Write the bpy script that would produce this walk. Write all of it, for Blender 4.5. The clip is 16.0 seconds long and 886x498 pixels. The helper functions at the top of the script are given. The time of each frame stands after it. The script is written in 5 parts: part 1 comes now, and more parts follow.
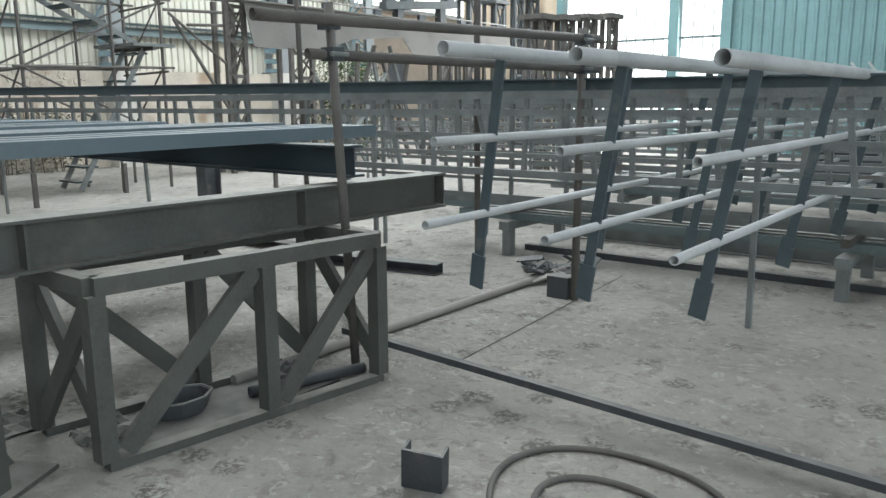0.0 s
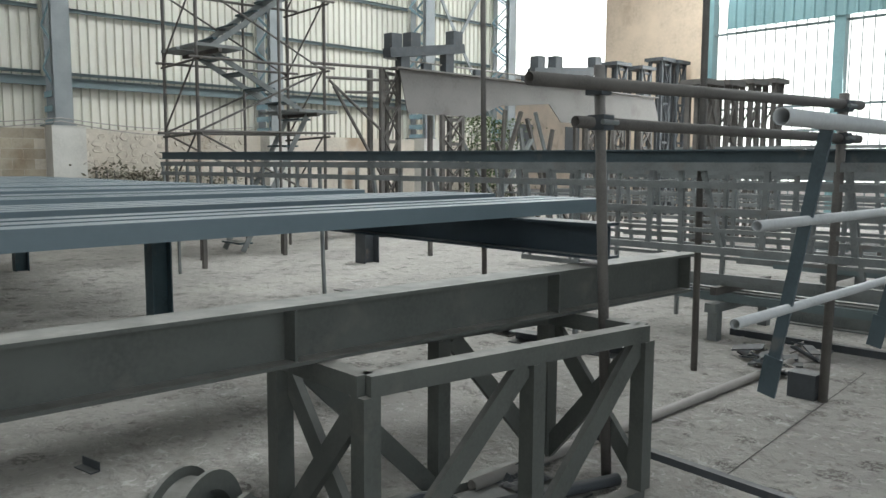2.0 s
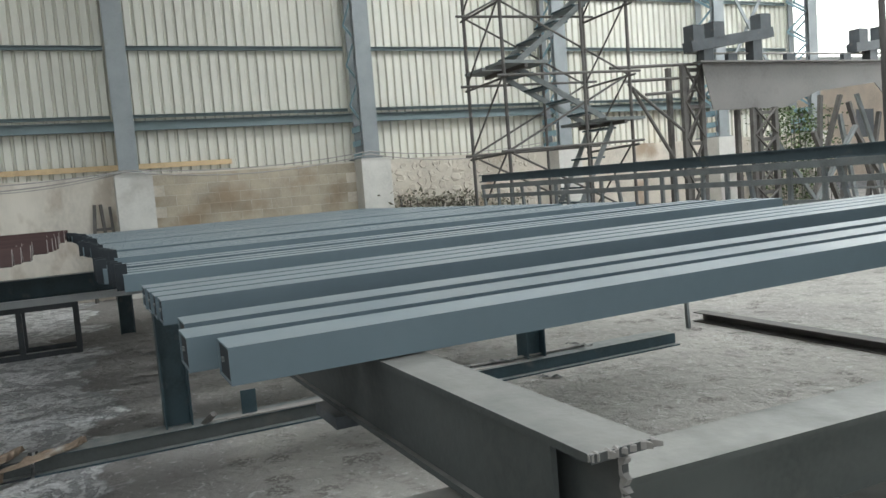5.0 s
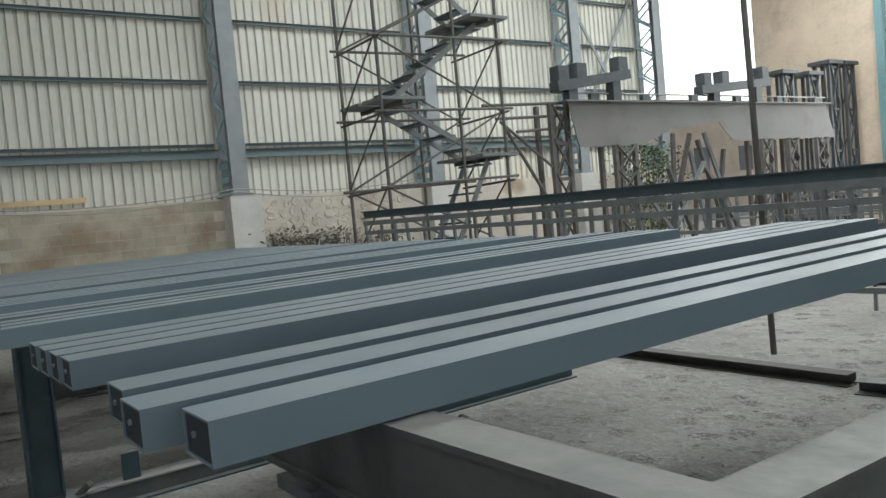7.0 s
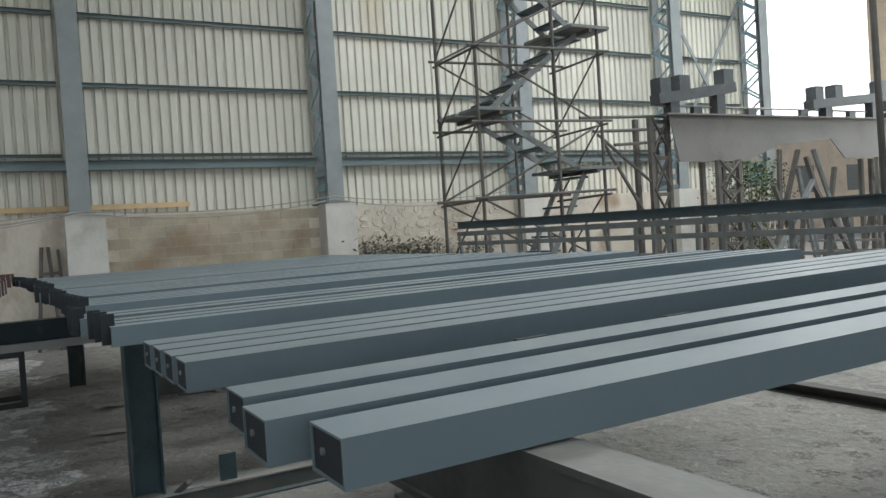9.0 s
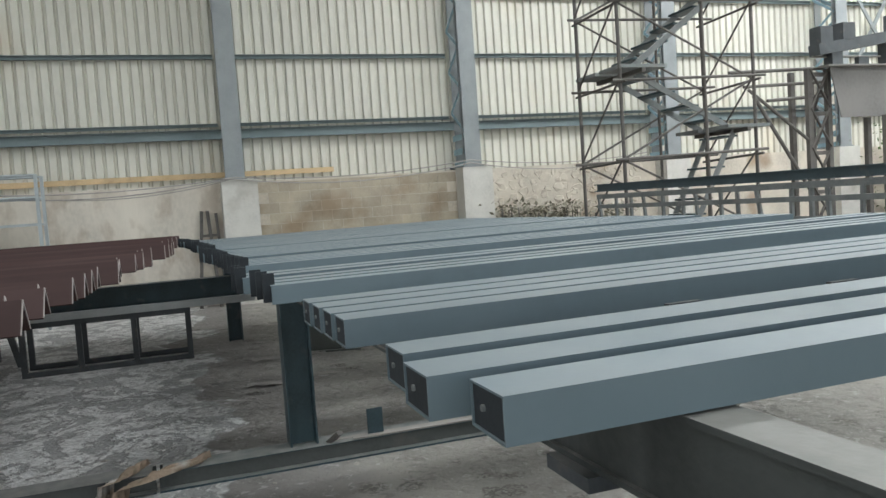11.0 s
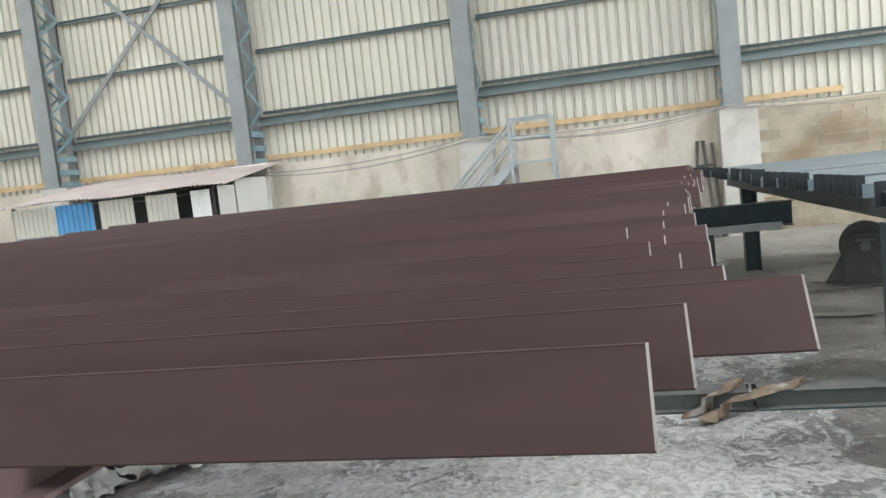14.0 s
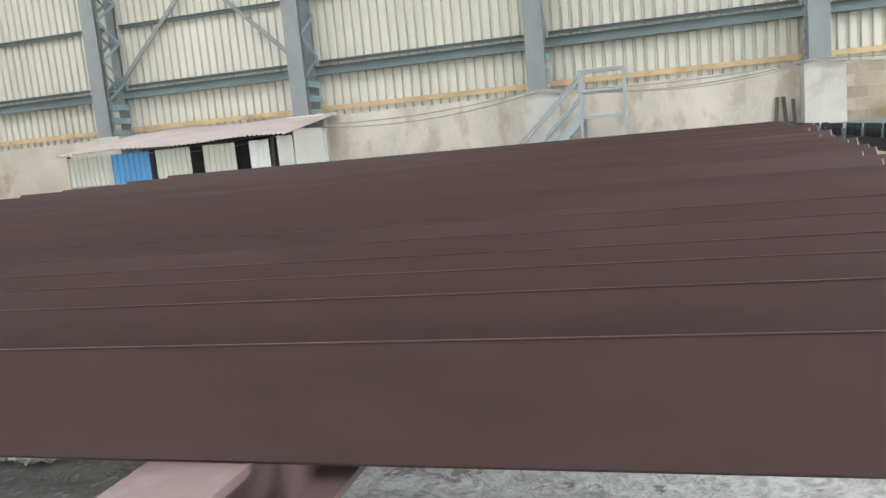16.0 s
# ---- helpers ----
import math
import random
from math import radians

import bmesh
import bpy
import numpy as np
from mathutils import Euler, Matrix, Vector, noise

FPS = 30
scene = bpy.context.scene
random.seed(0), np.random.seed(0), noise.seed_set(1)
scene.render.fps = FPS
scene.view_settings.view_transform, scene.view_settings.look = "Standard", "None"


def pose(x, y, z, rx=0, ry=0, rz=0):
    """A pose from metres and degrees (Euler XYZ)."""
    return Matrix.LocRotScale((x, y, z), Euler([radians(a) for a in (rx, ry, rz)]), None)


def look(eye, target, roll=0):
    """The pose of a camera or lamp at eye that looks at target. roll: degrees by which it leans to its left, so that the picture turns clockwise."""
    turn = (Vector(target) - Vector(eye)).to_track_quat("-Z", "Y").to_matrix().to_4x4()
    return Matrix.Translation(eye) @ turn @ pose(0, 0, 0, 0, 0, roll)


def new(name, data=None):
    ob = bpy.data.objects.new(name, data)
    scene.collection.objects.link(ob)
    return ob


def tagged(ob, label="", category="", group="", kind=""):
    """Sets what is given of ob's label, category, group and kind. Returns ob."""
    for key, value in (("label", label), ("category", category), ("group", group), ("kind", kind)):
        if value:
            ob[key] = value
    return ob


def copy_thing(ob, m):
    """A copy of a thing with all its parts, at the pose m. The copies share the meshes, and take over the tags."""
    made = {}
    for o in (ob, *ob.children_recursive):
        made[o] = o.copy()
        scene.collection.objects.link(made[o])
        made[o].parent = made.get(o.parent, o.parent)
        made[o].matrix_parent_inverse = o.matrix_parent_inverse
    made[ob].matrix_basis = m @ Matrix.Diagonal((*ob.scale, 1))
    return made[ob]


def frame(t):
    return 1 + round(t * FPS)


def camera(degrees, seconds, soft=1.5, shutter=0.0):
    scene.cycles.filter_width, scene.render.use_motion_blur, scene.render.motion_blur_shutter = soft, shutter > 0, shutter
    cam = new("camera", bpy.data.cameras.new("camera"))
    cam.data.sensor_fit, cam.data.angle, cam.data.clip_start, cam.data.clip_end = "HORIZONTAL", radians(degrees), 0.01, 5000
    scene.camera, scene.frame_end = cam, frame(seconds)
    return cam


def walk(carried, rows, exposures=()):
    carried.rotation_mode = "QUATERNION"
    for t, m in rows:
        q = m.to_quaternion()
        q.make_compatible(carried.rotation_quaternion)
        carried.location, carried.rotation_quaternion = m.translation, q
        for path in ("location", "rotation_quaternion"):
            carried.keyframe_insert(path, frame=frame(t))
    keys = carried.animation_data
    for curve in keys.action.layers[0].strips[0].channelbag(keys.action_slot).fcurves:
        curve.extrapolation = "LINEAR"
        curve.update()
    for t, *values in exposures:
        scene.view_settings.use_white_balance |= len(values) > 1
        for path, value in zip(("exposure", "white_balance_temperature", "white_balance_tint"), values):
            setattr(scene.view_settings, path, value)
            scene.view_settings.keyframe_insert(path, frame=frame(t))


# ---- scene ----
cam = camera(59.7, 16.0)
PATH = [
    (0, (0.139, 0.303, 1.501), (-1.077, 1.845, 1.124), -0.3),
    (0.5, (-0.04, 0.198, 1.531), (-1.287, 1.724, 1.192), 0.3),
    (1, (-0.205, 0.162, 1.523), (-1.478, 1.676, 1.226), 0.1),
    (1.5, (-0.489, 0.218, 1.528), (-1.819, 1.692, 1.287), -0.3),
    (2, (-0.732, 0.186, 1.541), (-2.179, 1.55, 1.325), 0.3),
    (2.5, (-1.004, 0.099, 1.51), (-2.525, 1.379, 1.288), -0.6),
    (3, (-1.226, 0.02, 1.536), (-2.821, 1.204, 1.312), -1.5),
    (3.5, (-1.365, -0.087, 1.544), (-3.085, 0.909, 1.32), -2.6),
    (4, (-1.652, -0.133, 1.58), (-3.444, 0.738, 1.401), -4.5),
    (4.2, (-1.742, -0.17, 1.606), (-3.551, 0.667, 1.441), -4.6),
    (6.3, (-2.142, -0.36, 1.609), (-3.908, 0.568, 1.46), -4.1),
    (6.5, (-2.175, -0.371, 1.612), (-3.892, 0.646, 1.48), -3.6),
    (7, (-2.311, -0.422, 1.618), (-3.939, 0.735, 1.519), -5.3),
    (7.5, (-2.398, -0.443, 1.622), (-4.035, 0.705, 1.555), -5.5),
    (8, (-2.466, -0.42, 1.62), (-4.133, 0.684, 1.566), -5.1),
    (10.3, (-2.476, -0.487, 1.608), (-4.312, 0.301, 1.517), -3.3),
    (10.5, (-2.469, -0.49, 1.616), (-4.316, 0.27, 1.512), -3.5),
    (11, (-2.48, -0.481, 1.614), (-4.368, 0.168, 1.493), -4.0),
    (11.5, (-2.477, -0.513, 1.621), (-4.413, -0.028, 1.495), -4.1),
    (12, (-2.45, -0.603, 1.621), (-4.428, -0.344, 1.481), -4.0),
    (12.5, (-2.43, -0.728, 1.612), (-4.423, -0.686, 1.446), -4.8),
    (13, (-2.395, -0.903, 1.609), (-4.377, -1.093, 1.43), -5.5),
    (13.5, (-2.464, -1.152, 1.596), (-4.416, -1.552, 1.42), -6.3),
    (14, (-2.501, -1.382, 1.609), (-4.438, -1.847, 1.425), -6.3),
    (14.5, (-2.469, -1.661, 1.609), (-4.419, -2.054, 1.403), -6.2),
    (15, (-2.51, -1.981, 1.617), (-4.468, -2.321, 1.394), -6.9),
    (15.5, (-2.58, -2.077, 1.603), (-4.521, -2.497, 1.365), -6.8),
    (16, (-2.729, -2.112, 1.592), (-4.635, -2.649, 1.309), -5.4),
]
walk(cam, [(t, look(eye, target, roll)) for t, eye, target, roll in PATH], [(0, -0.17, 6100, 5), (1, -0.23, 6100, 5), (2, -0.5, 6200, 6), (3.5, -0.55, 6200, 6), (4.2, -0.3, 6200, 6), (6.3, -0.45, 6200, 6), (7.3, -0.75, 6200, 6), (8.2, -0.75, 6200, 6), (10.3, -0.35, 6300, 7), (11.5, 0.0, 6300, 7), (12.5, 0.32, 6400, 8), (14, 0.52, 6400, 8), (16, 0.52, 6400, 8)])

# ---- world and light ----
world = bpy.data.worlds.new("world")
scene.world = world
world.use_nodes = True
wn = world.node_tree
sky = wn.nodes.new("ShaderNodeTexSky")
sky.sky_type, sky.sun_disc = "NISHITA", False
sky.sun_elevation, sky.sun_rotation = radians(38), radians(-65)
wn.nodes["Background"].inputs[1].default_value = 0.13
wn.links.new(sky.outputs[0], wn.nodes["Background"].inputs[0])
sun_data = bpy.data.lights.new("sun", "SUN")
sun_data.energy, sun_data.angle, sun_data.color = 3.0, radians(0.6), (1.0, 0.9, 0.76)
sun_lamp = new("sun", sun_data)
sun_lamp.matrix_world = look((-30, 14, 24), (0, 0, 0))


def area(name, m, sx, sy, watts, colour=(1, 1, 1)):
    d = bpy.data.lights.new(name, "AREA")
    d.shape, d.size, d.size_y, d.energy, d.color = "RECTANGLE", sx, sy, watts, colour
    ob = new(name, d)
    ob.matrix_world = m
    return ob


# daylight fill: lamps added under the closed roof and at the unseen open side
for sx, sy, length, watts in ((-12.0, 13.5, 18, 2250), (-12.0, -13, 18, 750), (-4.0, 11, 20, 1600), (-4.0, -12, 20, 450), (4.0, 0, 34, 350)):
    area("roof_fill", pose(sx, sy, 9.38), 2.8, length, watts, (0.97, 0.99, 1.0))
area("open_side", look((11.6, -6, 4.2), (-6, -6, 2.2)), 30, 7.0, 1300, (1.0, 0.98, 0.95))
area("north_opening", look((-10.4, 23.0, 4.4), (-8, 0, 1.5)), 4.8, 7.5, 900, (1.0, 0.98, 0.95))


# ---- materials ----
def mat(name, colour, rough=0.6, metal=0.0, vary=0.25, scale=3.0, bump=0.1, bscale=60.0, stain=None, stain_at=0.6, stain_scale=1.2, stain_amount=0.8, spec=0.4, rand=0.0, stretch=(1, 1, 1), pale_top=0.0, pale_top_colour=(0.34, 0.32, 0.29)):
    m = bpy.data.materials.new(name)
    m.use_nodes = True
    n, l = m.node_tree.nodes, m.node_tree.links
    b = n["Principled BSDF"]
    b.inputs["Roughness"].default_value, b.inputs["Metallic"].default_value = rough, metal
    b.inputs["Specular IOR Level"].default_value = spec
    geo = n.new("ShaderNodeNewGeometry")
    mp = n.new("ShaderNodeMapping")
    mp.inputs["Scale"].default_value = stretch
    l.new(geo.outputs["Position"], mp.inputs[0])

    def noise_tex(sc, det=6):
        t = n.new("ShaderNodeTexNoise")
        t.inputs["Scale"].default_value, t.inputs["Detail"].default_value = sc, det
        l.new(mp.outputs[0], t.inputs["Vector"])
        return t

    def mix(fac, a, c, mode="MIX"):
        x = n.new("ShaderNodeMix")
        x.data_type, x.blend_type = "RGBA", mode
        for sock, v in ((x.inputs[0], fac), (x.inputs[6], a), (x.inputs[7], c)):
            if isinstance(v, (int, float)):
                sock.default_value = v
            elif isinstance(v, tuple):
                sock.default_value = (*v[:3], 1)
            else:
                l.new(v, sock)
        return x.outputs[2]

    def ramp(src, lo, hi):
        r = n.new("ShaderNodeMapRange")
        r.inputs[1].default_value, r.inputs[2].default_value = lo, hi
        l.new(src, r.inputs[0])
        return r.outputs[0]

    big, fine = noise_tex(scale), noise_tex(scale * 14)
    dark, light = tuple(c * (1 - vary) for c in colour), tuple(min(1, c * (1 + vary)) for c in colour)
    col = mix(ramp(big.outputs[0], 0.3, 0.7), dark, light)
    col = mix(ramp(fine.outputs[0], 0.35, 0.65), col, mix(0.5, col, light), "MIX")
    if stain:
        st = noise_tex(stain_scale, 8)
        f = n.new("ShaderNodeMath")
        f.operation = "MULTIPLY"
        f.inputs[1].default_value = stain_amount
        l.new(ramp(st.outputs[0], stain_at, stain_at + 0.12), f.inputs[0])
        col = mix(f.outputs[0], col, stain)
    if pale_top:
        # faces that look up blended paler, a settled dusty layer on the beams
        nz = n.new("ShaderNodeSeparateXYZ")
        l.new(geo.outputs["Normal"], nz.inputs[0])
        up = ramp(nz.outputs["Z"], 0.55, 0.95)
        dn = noise_tex(scale * 2.5, 8)
        k = n.new("ShaderNodeMath")
        k.operation = "MULTIPLY"
        l.new(up, k.inputs[0])
        r2 = n.new("ShaderNodeMapRange")
        r2.inputs[1].default_value, r2.inputs[2].default_value, r2.inputs[3].default_value, r2.inputs[4].default_value = 0.3, 0.65, 0.45 * pale_top, pale_top
        l.new(dn.outputs[0], r2.inputs[0])
        l.new(r2.outputs[0], k.inputs[1])
        col = mix(k.outputs[0], col, pale_top_colour)
    if rand:
        oi = n.new("ShaderNodeObjectInfo")
        hsv = n.new("ShaderNodeHueSaturation")
        r = n.new("ShaderNodeMapRange")
        r.inputs[3].default_value, r.inputs[4].default_value = 1 - rand, 1 + rand
        l.new(oi.outputs["Random"], r.inputs[0])
        l.new(r.outputs[0], hsv.inputs["Value"])
        l.new(col, hsv.inputs["Color"])
        col = hsv.outputs[0]
    l.new(col, b.inputs["Base Color"])
    rr = n.new("ShaderNodeMapRange")
    rr.inputs[3].default_value, rr.inputs[4].default_value = max(0, rough - 0.12), min(1, rough + 0.12)
    l.new(big.outputs[0], rr.inputs[0])
    l.new(rr.outputs[0], b.inputs["Roughness"])
    if bump:
        bt = noise_tex(bscale, 8)
        bp = n.new("ShaderNodeBump")
        bp.inputs["Strength"].default_value, bp.inputs["Distance"].default_value = bump, 0.01
        l.new(bt.outputs[0], bp.inputs["Height"])
        l.new(bp.outputs[0], b.inputs["Normal"])
    return m


M_FLOOR = mat("dusty_concrete", (0.29, 0.272, 0.245), 0.9, vary=0.24, scale=0.9, bump=0.5, bscale=18, stain=(0.22, 0.2, 0.19), stain_at=0.56, stain_scale=0.55, stain_amount=0.5)
def paint_spill(m):
    """Pale dried paint and lime, spilled in ragged patches under the racks."""
    n, l = m.node_tree.nodes, m.node_tree.links
    b = n["Principled BSDF"]
    src = b.inputs["Base Color"].links[0].from_socket
    geo = n.new("ShaderNodeNewGeometry")
    xyz = n.new("ShaderNodeSeparateXYZ")
    l.new(geo.outputs["Position"], xyz.inputs[0])

    def math_node(op, a, c):
        k = n.new("ShaderNodeMath")
        k.operation = op
        for sock, v in zip(k.inputs, (a, c)):
            if isinstance(v, (int, float)):
                sock.default_value = v
            else:
                l.new(v, sock)
        return k.outputs[0]

    def tex(sc, det, dist=0.0, rough=0.55):
        t = n.new("ShaderNodeTexNoise")
        t.inputs["Scale"].default_value, t.inputs["Detail"].default_value, t.inputs["Distortion"].default_value, t.inputs["Roughness"].default_value = sc, det, dist, rough
        l.new(geo.outputs["Position"], t.inputs["Vector"])
        return t.outputs[0]

    def ramp(v, lo, hi):
        r = n.new("ShaderNodeMapRange")
        r.interpolation_type = "SMOOTHSTEP"
        r.inputs[1].default_value, r.inputs[2].default_value = lo, hi
        l.new(v, r.inputs[0])
        return r.outputs[0]

    def blend(f, a, c):
        x = n.new("ShaderNodeMix")
        x.data_type = "RGBA"
        l.new(f, x.inputs[0])
        for sock, v in ((x.inputs[6], a), (x.inputs[7], c)):
            if isinstance(v, tuple):
                sock.default_value = (*v, 1)
            else:
                l.new(v, sock)
        return x.outputs[2]

    edge = math_node("ADD", math_node("MULTIPLY", tex(0.9, 4), 2.2), xyz.outputs["Y"])
    spill = math_node("MULTIPLY", math_node("MULTIPLY", ramp(edge, 0.82, 0.72), ramp(xyz.outputs["X"], -2.6, -3.4)), ramp(math_node("ADD", math_node("MULTIPLY", tex(2.0, 4), 0.5), xyz.outputs["Y"]), -3.98, -3.8))
    # thickest near the front of the stock, thinning to strokes further back
    cover = math_node("MULTIPLY", math_node("MULTIPLY", ramp(xyz.outputs["X"], -9.5, -5.5), ramp(xyz.outputs["Y"], 0.2, -1.6)), 0.1)
    relief = tex(9.0, 8, 2.2, 0.66)
    flakes = ramp(math_node("ADD", cover, math_node("ADD", math_node("MULTIPLY", tex(1.5, 8, 2.8, 0.58), 0.7), math_node("MULTIPLY", relief, 0.3))), 0.47, 0.505)
    # floor colour darkened under the angles and the near tube ends
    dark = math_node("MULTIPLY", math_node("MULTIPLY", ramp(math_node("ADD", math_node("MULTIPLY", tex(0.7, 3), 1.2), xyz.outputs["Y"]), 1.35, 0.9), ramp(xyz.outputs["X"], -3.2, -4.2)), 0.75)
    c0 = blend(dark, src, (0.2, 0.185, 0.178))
    c1 = blend(math_node("MULTIPLY", spill, 0.75), c0, (0.36, 0.355, 0.348))
    c2 = blend(math_node("MULTIPLY", spill, flakes), c1, blend(ramp(relief, 0.35, 0.62), (0.4, 0.39, 0.382), (0.68, 0.67, 0.655)))
    # scuffs, foot marks and loose grit
    scuff = math_node("MULTIPLY", ramp(math_node("ADD", math_node("MULTIPLY", tex(5.5, 8, 0.8, 0.65), 0.65), math_node("MULTIPLY", tex(19.0, 5, 0.5), 0.35)), 0.52, 0.6), 0.62)
    bare = math_node("SUBTRACT", 1.0, math_node("MULTIPLY", spill, 0.72))
    c3 = blend(math_node("MULTIPLY", scuff, bare), c2, (0.2, 0.18, 0.17))
    # boot and tyre prints in dusty ground, dent shade put in as darker colour
    vor = n.new("ShaderNodeTexVoronoi")
    vor.inputs["Scale"].default_value, vor.inputs["Randomness"].default_value = 3.4, 1.0
    l.new(geo.outputs["Position"], vor.inputs["Vector"])
    treads = math_node("MULTIPLY", ramp(math_node("ADD", vor.outputs["Distance"], math_node("MULTIPLY", tex(9.0, 4), 0.35)), 0.52, 0.42), ramp(tex(34.0, 4, 0.6), 0.46, 0.54))
    c3 = blend(math_node("MULTIPLY", math_node("MULTIPLY", math_node("MULTIPLY", treads, bare), ramp(tex(0.8, 3), 0.4, 0.52)), 0.75), c3, (0.13, 0.118, 0.105))
    pale = math_node("MULTIPLY", ramp(tex(11.0, 8, 1.5), 0.585, 0.65), 0.55)
    l.new(blend(pale, c3, (0.46, 0.435, 0.41)), b.inputs["Base Color"])
    bp = n.new("ShaderNodeBump")
    bp.inputs["Strength"].default_value, bp.inputs["Distance"].default_value = 1.0, 0.045
    l.new(math_node("ADD", math_node("SUBTRACT", tex(7.0, 9, 0.8, 0.65), math_node("MULTIPLY", treads, 0.2)), math_node("MULTIPLY", math_node("MULTIPLY", flakes, spill), 0.35)), bp.inputs["Height"])
    l.new(bp.outputs[0], b.inputs["Normal"])


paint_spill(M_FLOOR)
M_PLASTER = mat("pale_plaster", (0.57, 0.52, 0.45), 0.9, vary=0.2, scale=1.2, bump=0.4, bscale=14, stain=(0.3, 0.22, 0.15), stain_at=0.52, stain_scale=2.6, stain_amount=0.4, stretch=(1, 1, 0.6))
M_BLOCK = mat("concrete_block", (0.36, 0.31, 0.24), 0.9, vary=0.25, scale=2.2, bump=0.4, bscale=25, stain=(0.22, 0.15, 0.09), stain_at=0.5, stain_scale=0.9, stain_amount=0.7, rand=0.1)
M_MASON = mat("plastered_masonry", (0.5, 0.45, 0.38), 0.9, vary=0.22, scale=1.4, bump=0.4, bscale=12, stain=(0.26, 0.17, 0.1), stain_at=0.55, stain_scale=0.9, stain_amount=0.7)
M_CONC = mat("pale_concrete", (0.52, 0.5, 0.46), 0.85, vary=0.15, scale=2.0, bump=0.25, bscale=20, stain=(0.36, 0.33, 0.29), stain_at=0.58)
M_SHEET = mat("cream_sheet", (0.59, 0.57, 0.5), 0.5, vary=0.1, scale=0.8, bump=0.02, stain=(0.5, 0.36, 0.2), stain_at=0.62, stain_scale=0.5, stain_amount=0.4, stretch=(1, 1, 0.35))
M_GREEN = mat("green_sheet", (0.17, 0.28, 0.29), 0.5, vary=0.15, scale=0.8, bump=0.02)
M_ROOF = mat("roof_sheet", (0.4, 0.42, 0.42), 0.6, vary=0.1, scale=1)
M_COL = mat("grey_column_paint", (0.235, 0.25, 0.255), 0.55, vary=0.15, scale=3, bump=0.05, stain=(0.16, 0.13, 0.11), stain_at=0.66, stain_scale=3)
M_BLUE = mat("blue_paint", (0.15, 0.31, 0.41), 0.5, vary=0.2, scale=3, bump=0.05, stain=(0.05, 0.08, 0.1), stain_at=0.62, stain_scale=4)
M_LACE = mat("pale_blue_lacing_paint", (0.26, 0.38, 0.44), 0.55, vary=0.2, scale=3, bump=0.05, stain=(0.1, 0.13, 0.15), stain_at=0.62, stain_scale=4)
M_GIRT = mat("girt_paint", (0.15, 0.185, 0.19), 0.6, vary=0.15, scale=2)
# tube tops blended paler than the sides
M_TUBE = mat("grey_tube_paint", (0.135, 0.175, 0.195), 0.42, vary=0.08, scale=1.5, bump=0.03, rand=0.08, pale_top=0.3, pale_top_colour=(0.36, 0.37, 0.37))
# stain blends in long paler streaks for mottling and painted sheen
M_BROWN = mat("red_oxide_primer", (0.046, 0.0233, 0.021), 0.62, spec=0.32, vary=0.22, scale=1.1, bump=0.03, rand=0.07, stain=(0.078, 0.046, 0.043), stain_at=0.55, stain_scale=1.6, stain_amount=0.5, stretch=(1, 0.3, 1))
M_PINK = mat("pink_primer", (0.2, 0.135, 0.135), 0.5, vary=0.2, scale=4, stain=(0.28, 0.25, 0.25), stain_at=0.55, stain_scale=5)
# ridge colour paled for the highlight along the worn edge
M_RIDGE = mat("worn_highlight_primer", (0.085, 0.052, 0.048), 0.5, vary=0.5, scale=3)
M_EDGE = mat("cut_steel_edge", (0.28, 0.25, 0.235), 0.5, vary=0.3, scale=20)
M_GREY = mat("dusty_grey_paint", (0.088, 0.092, 0.083), 0.6, vary=0.22, scale=4, bump=0.12, stain=(0.17, 0.155, 0.135), stain_at=0.6, stain_scale=5, stain_amount=0.5, pale_top=0.75)
M_DARK = mat("dark_steel", (0.055, 0.06, 0.065), 0.55, vary=0.3, scale=5, bump=0.1, stain=(0.16, 0.13, 0.11), stain_at=0.62, stain_scale=7, stain_amount=0.6, pale_top=0.4)
M_TEAL = mat("dark_teal_paint", (0.036, 0.06, 0.07), 0.45, vary=0.3, scale=4, bump=0.06, stain=(0.13, 0.13, 0.125), stain_at=0.62, stain_scale=6, stain_amount=0.6, pale_top=0.6)
M_NAVY = mat("dark_blue_grey_paint", (0.03, 0.042, 0.052), 0.5, vary=0.25, scale=3, bump=0.05, pale_top=0.5)
M_BLACK = mat("near_black_steel", (0.02, 0.024, 0.028), 0.7, vary=0.3, scale=6, bump=0.1)
M_RUST = mat("rusty_pipe", (0.105, 0.096, 0.088), 0.75, vary=0.3, scale=6, bump=0.15, bscale=90)
M_PIPE = mat("galvanised_pipe", (0.42, 0.43, 0.43), 0.5, metal=0.2, vary=0.15, scale=4)
M_PLATE = mat("pale_plate", (0.27, 0.25, 0.23), 0.6, vary=0.12, scale=1.5, stain=(0.25, 0.22, 0.2), stain_at=0.6)
# orange paint colour stands for sunlight leaking below the sheets
M_GAPGLOW = mat("orange_gap_glow", (0.52, 0.38, 0.22), 0.6, vary=0.25, scale=2.5, stain=(0.3, 0.2, 0.12), stain_at=0.6, stain_scale=2)
M_DIRTY = mat("dirty_grey_paint", (0.062, 0.066, 0.063), 0.6, vary=0.3, scale=3, bump=0.12, stain=(0.11, 0.1, 0.09), stain_at=0.6, stain_scale=4, stain_amount=0.5, pale_top=0.6)
# plate grey darkened to carry the shade on the backlit girder face
M_WEB = mat("shaded_plate", (0.155, 0.145, 0.135), 0.65, vary=0.2, scale=1.2, bump=0.05, stain=(0.1, 0.085, 0.075), stain_at=0.58, stain_scale=1.5, stain_amount=0.6)
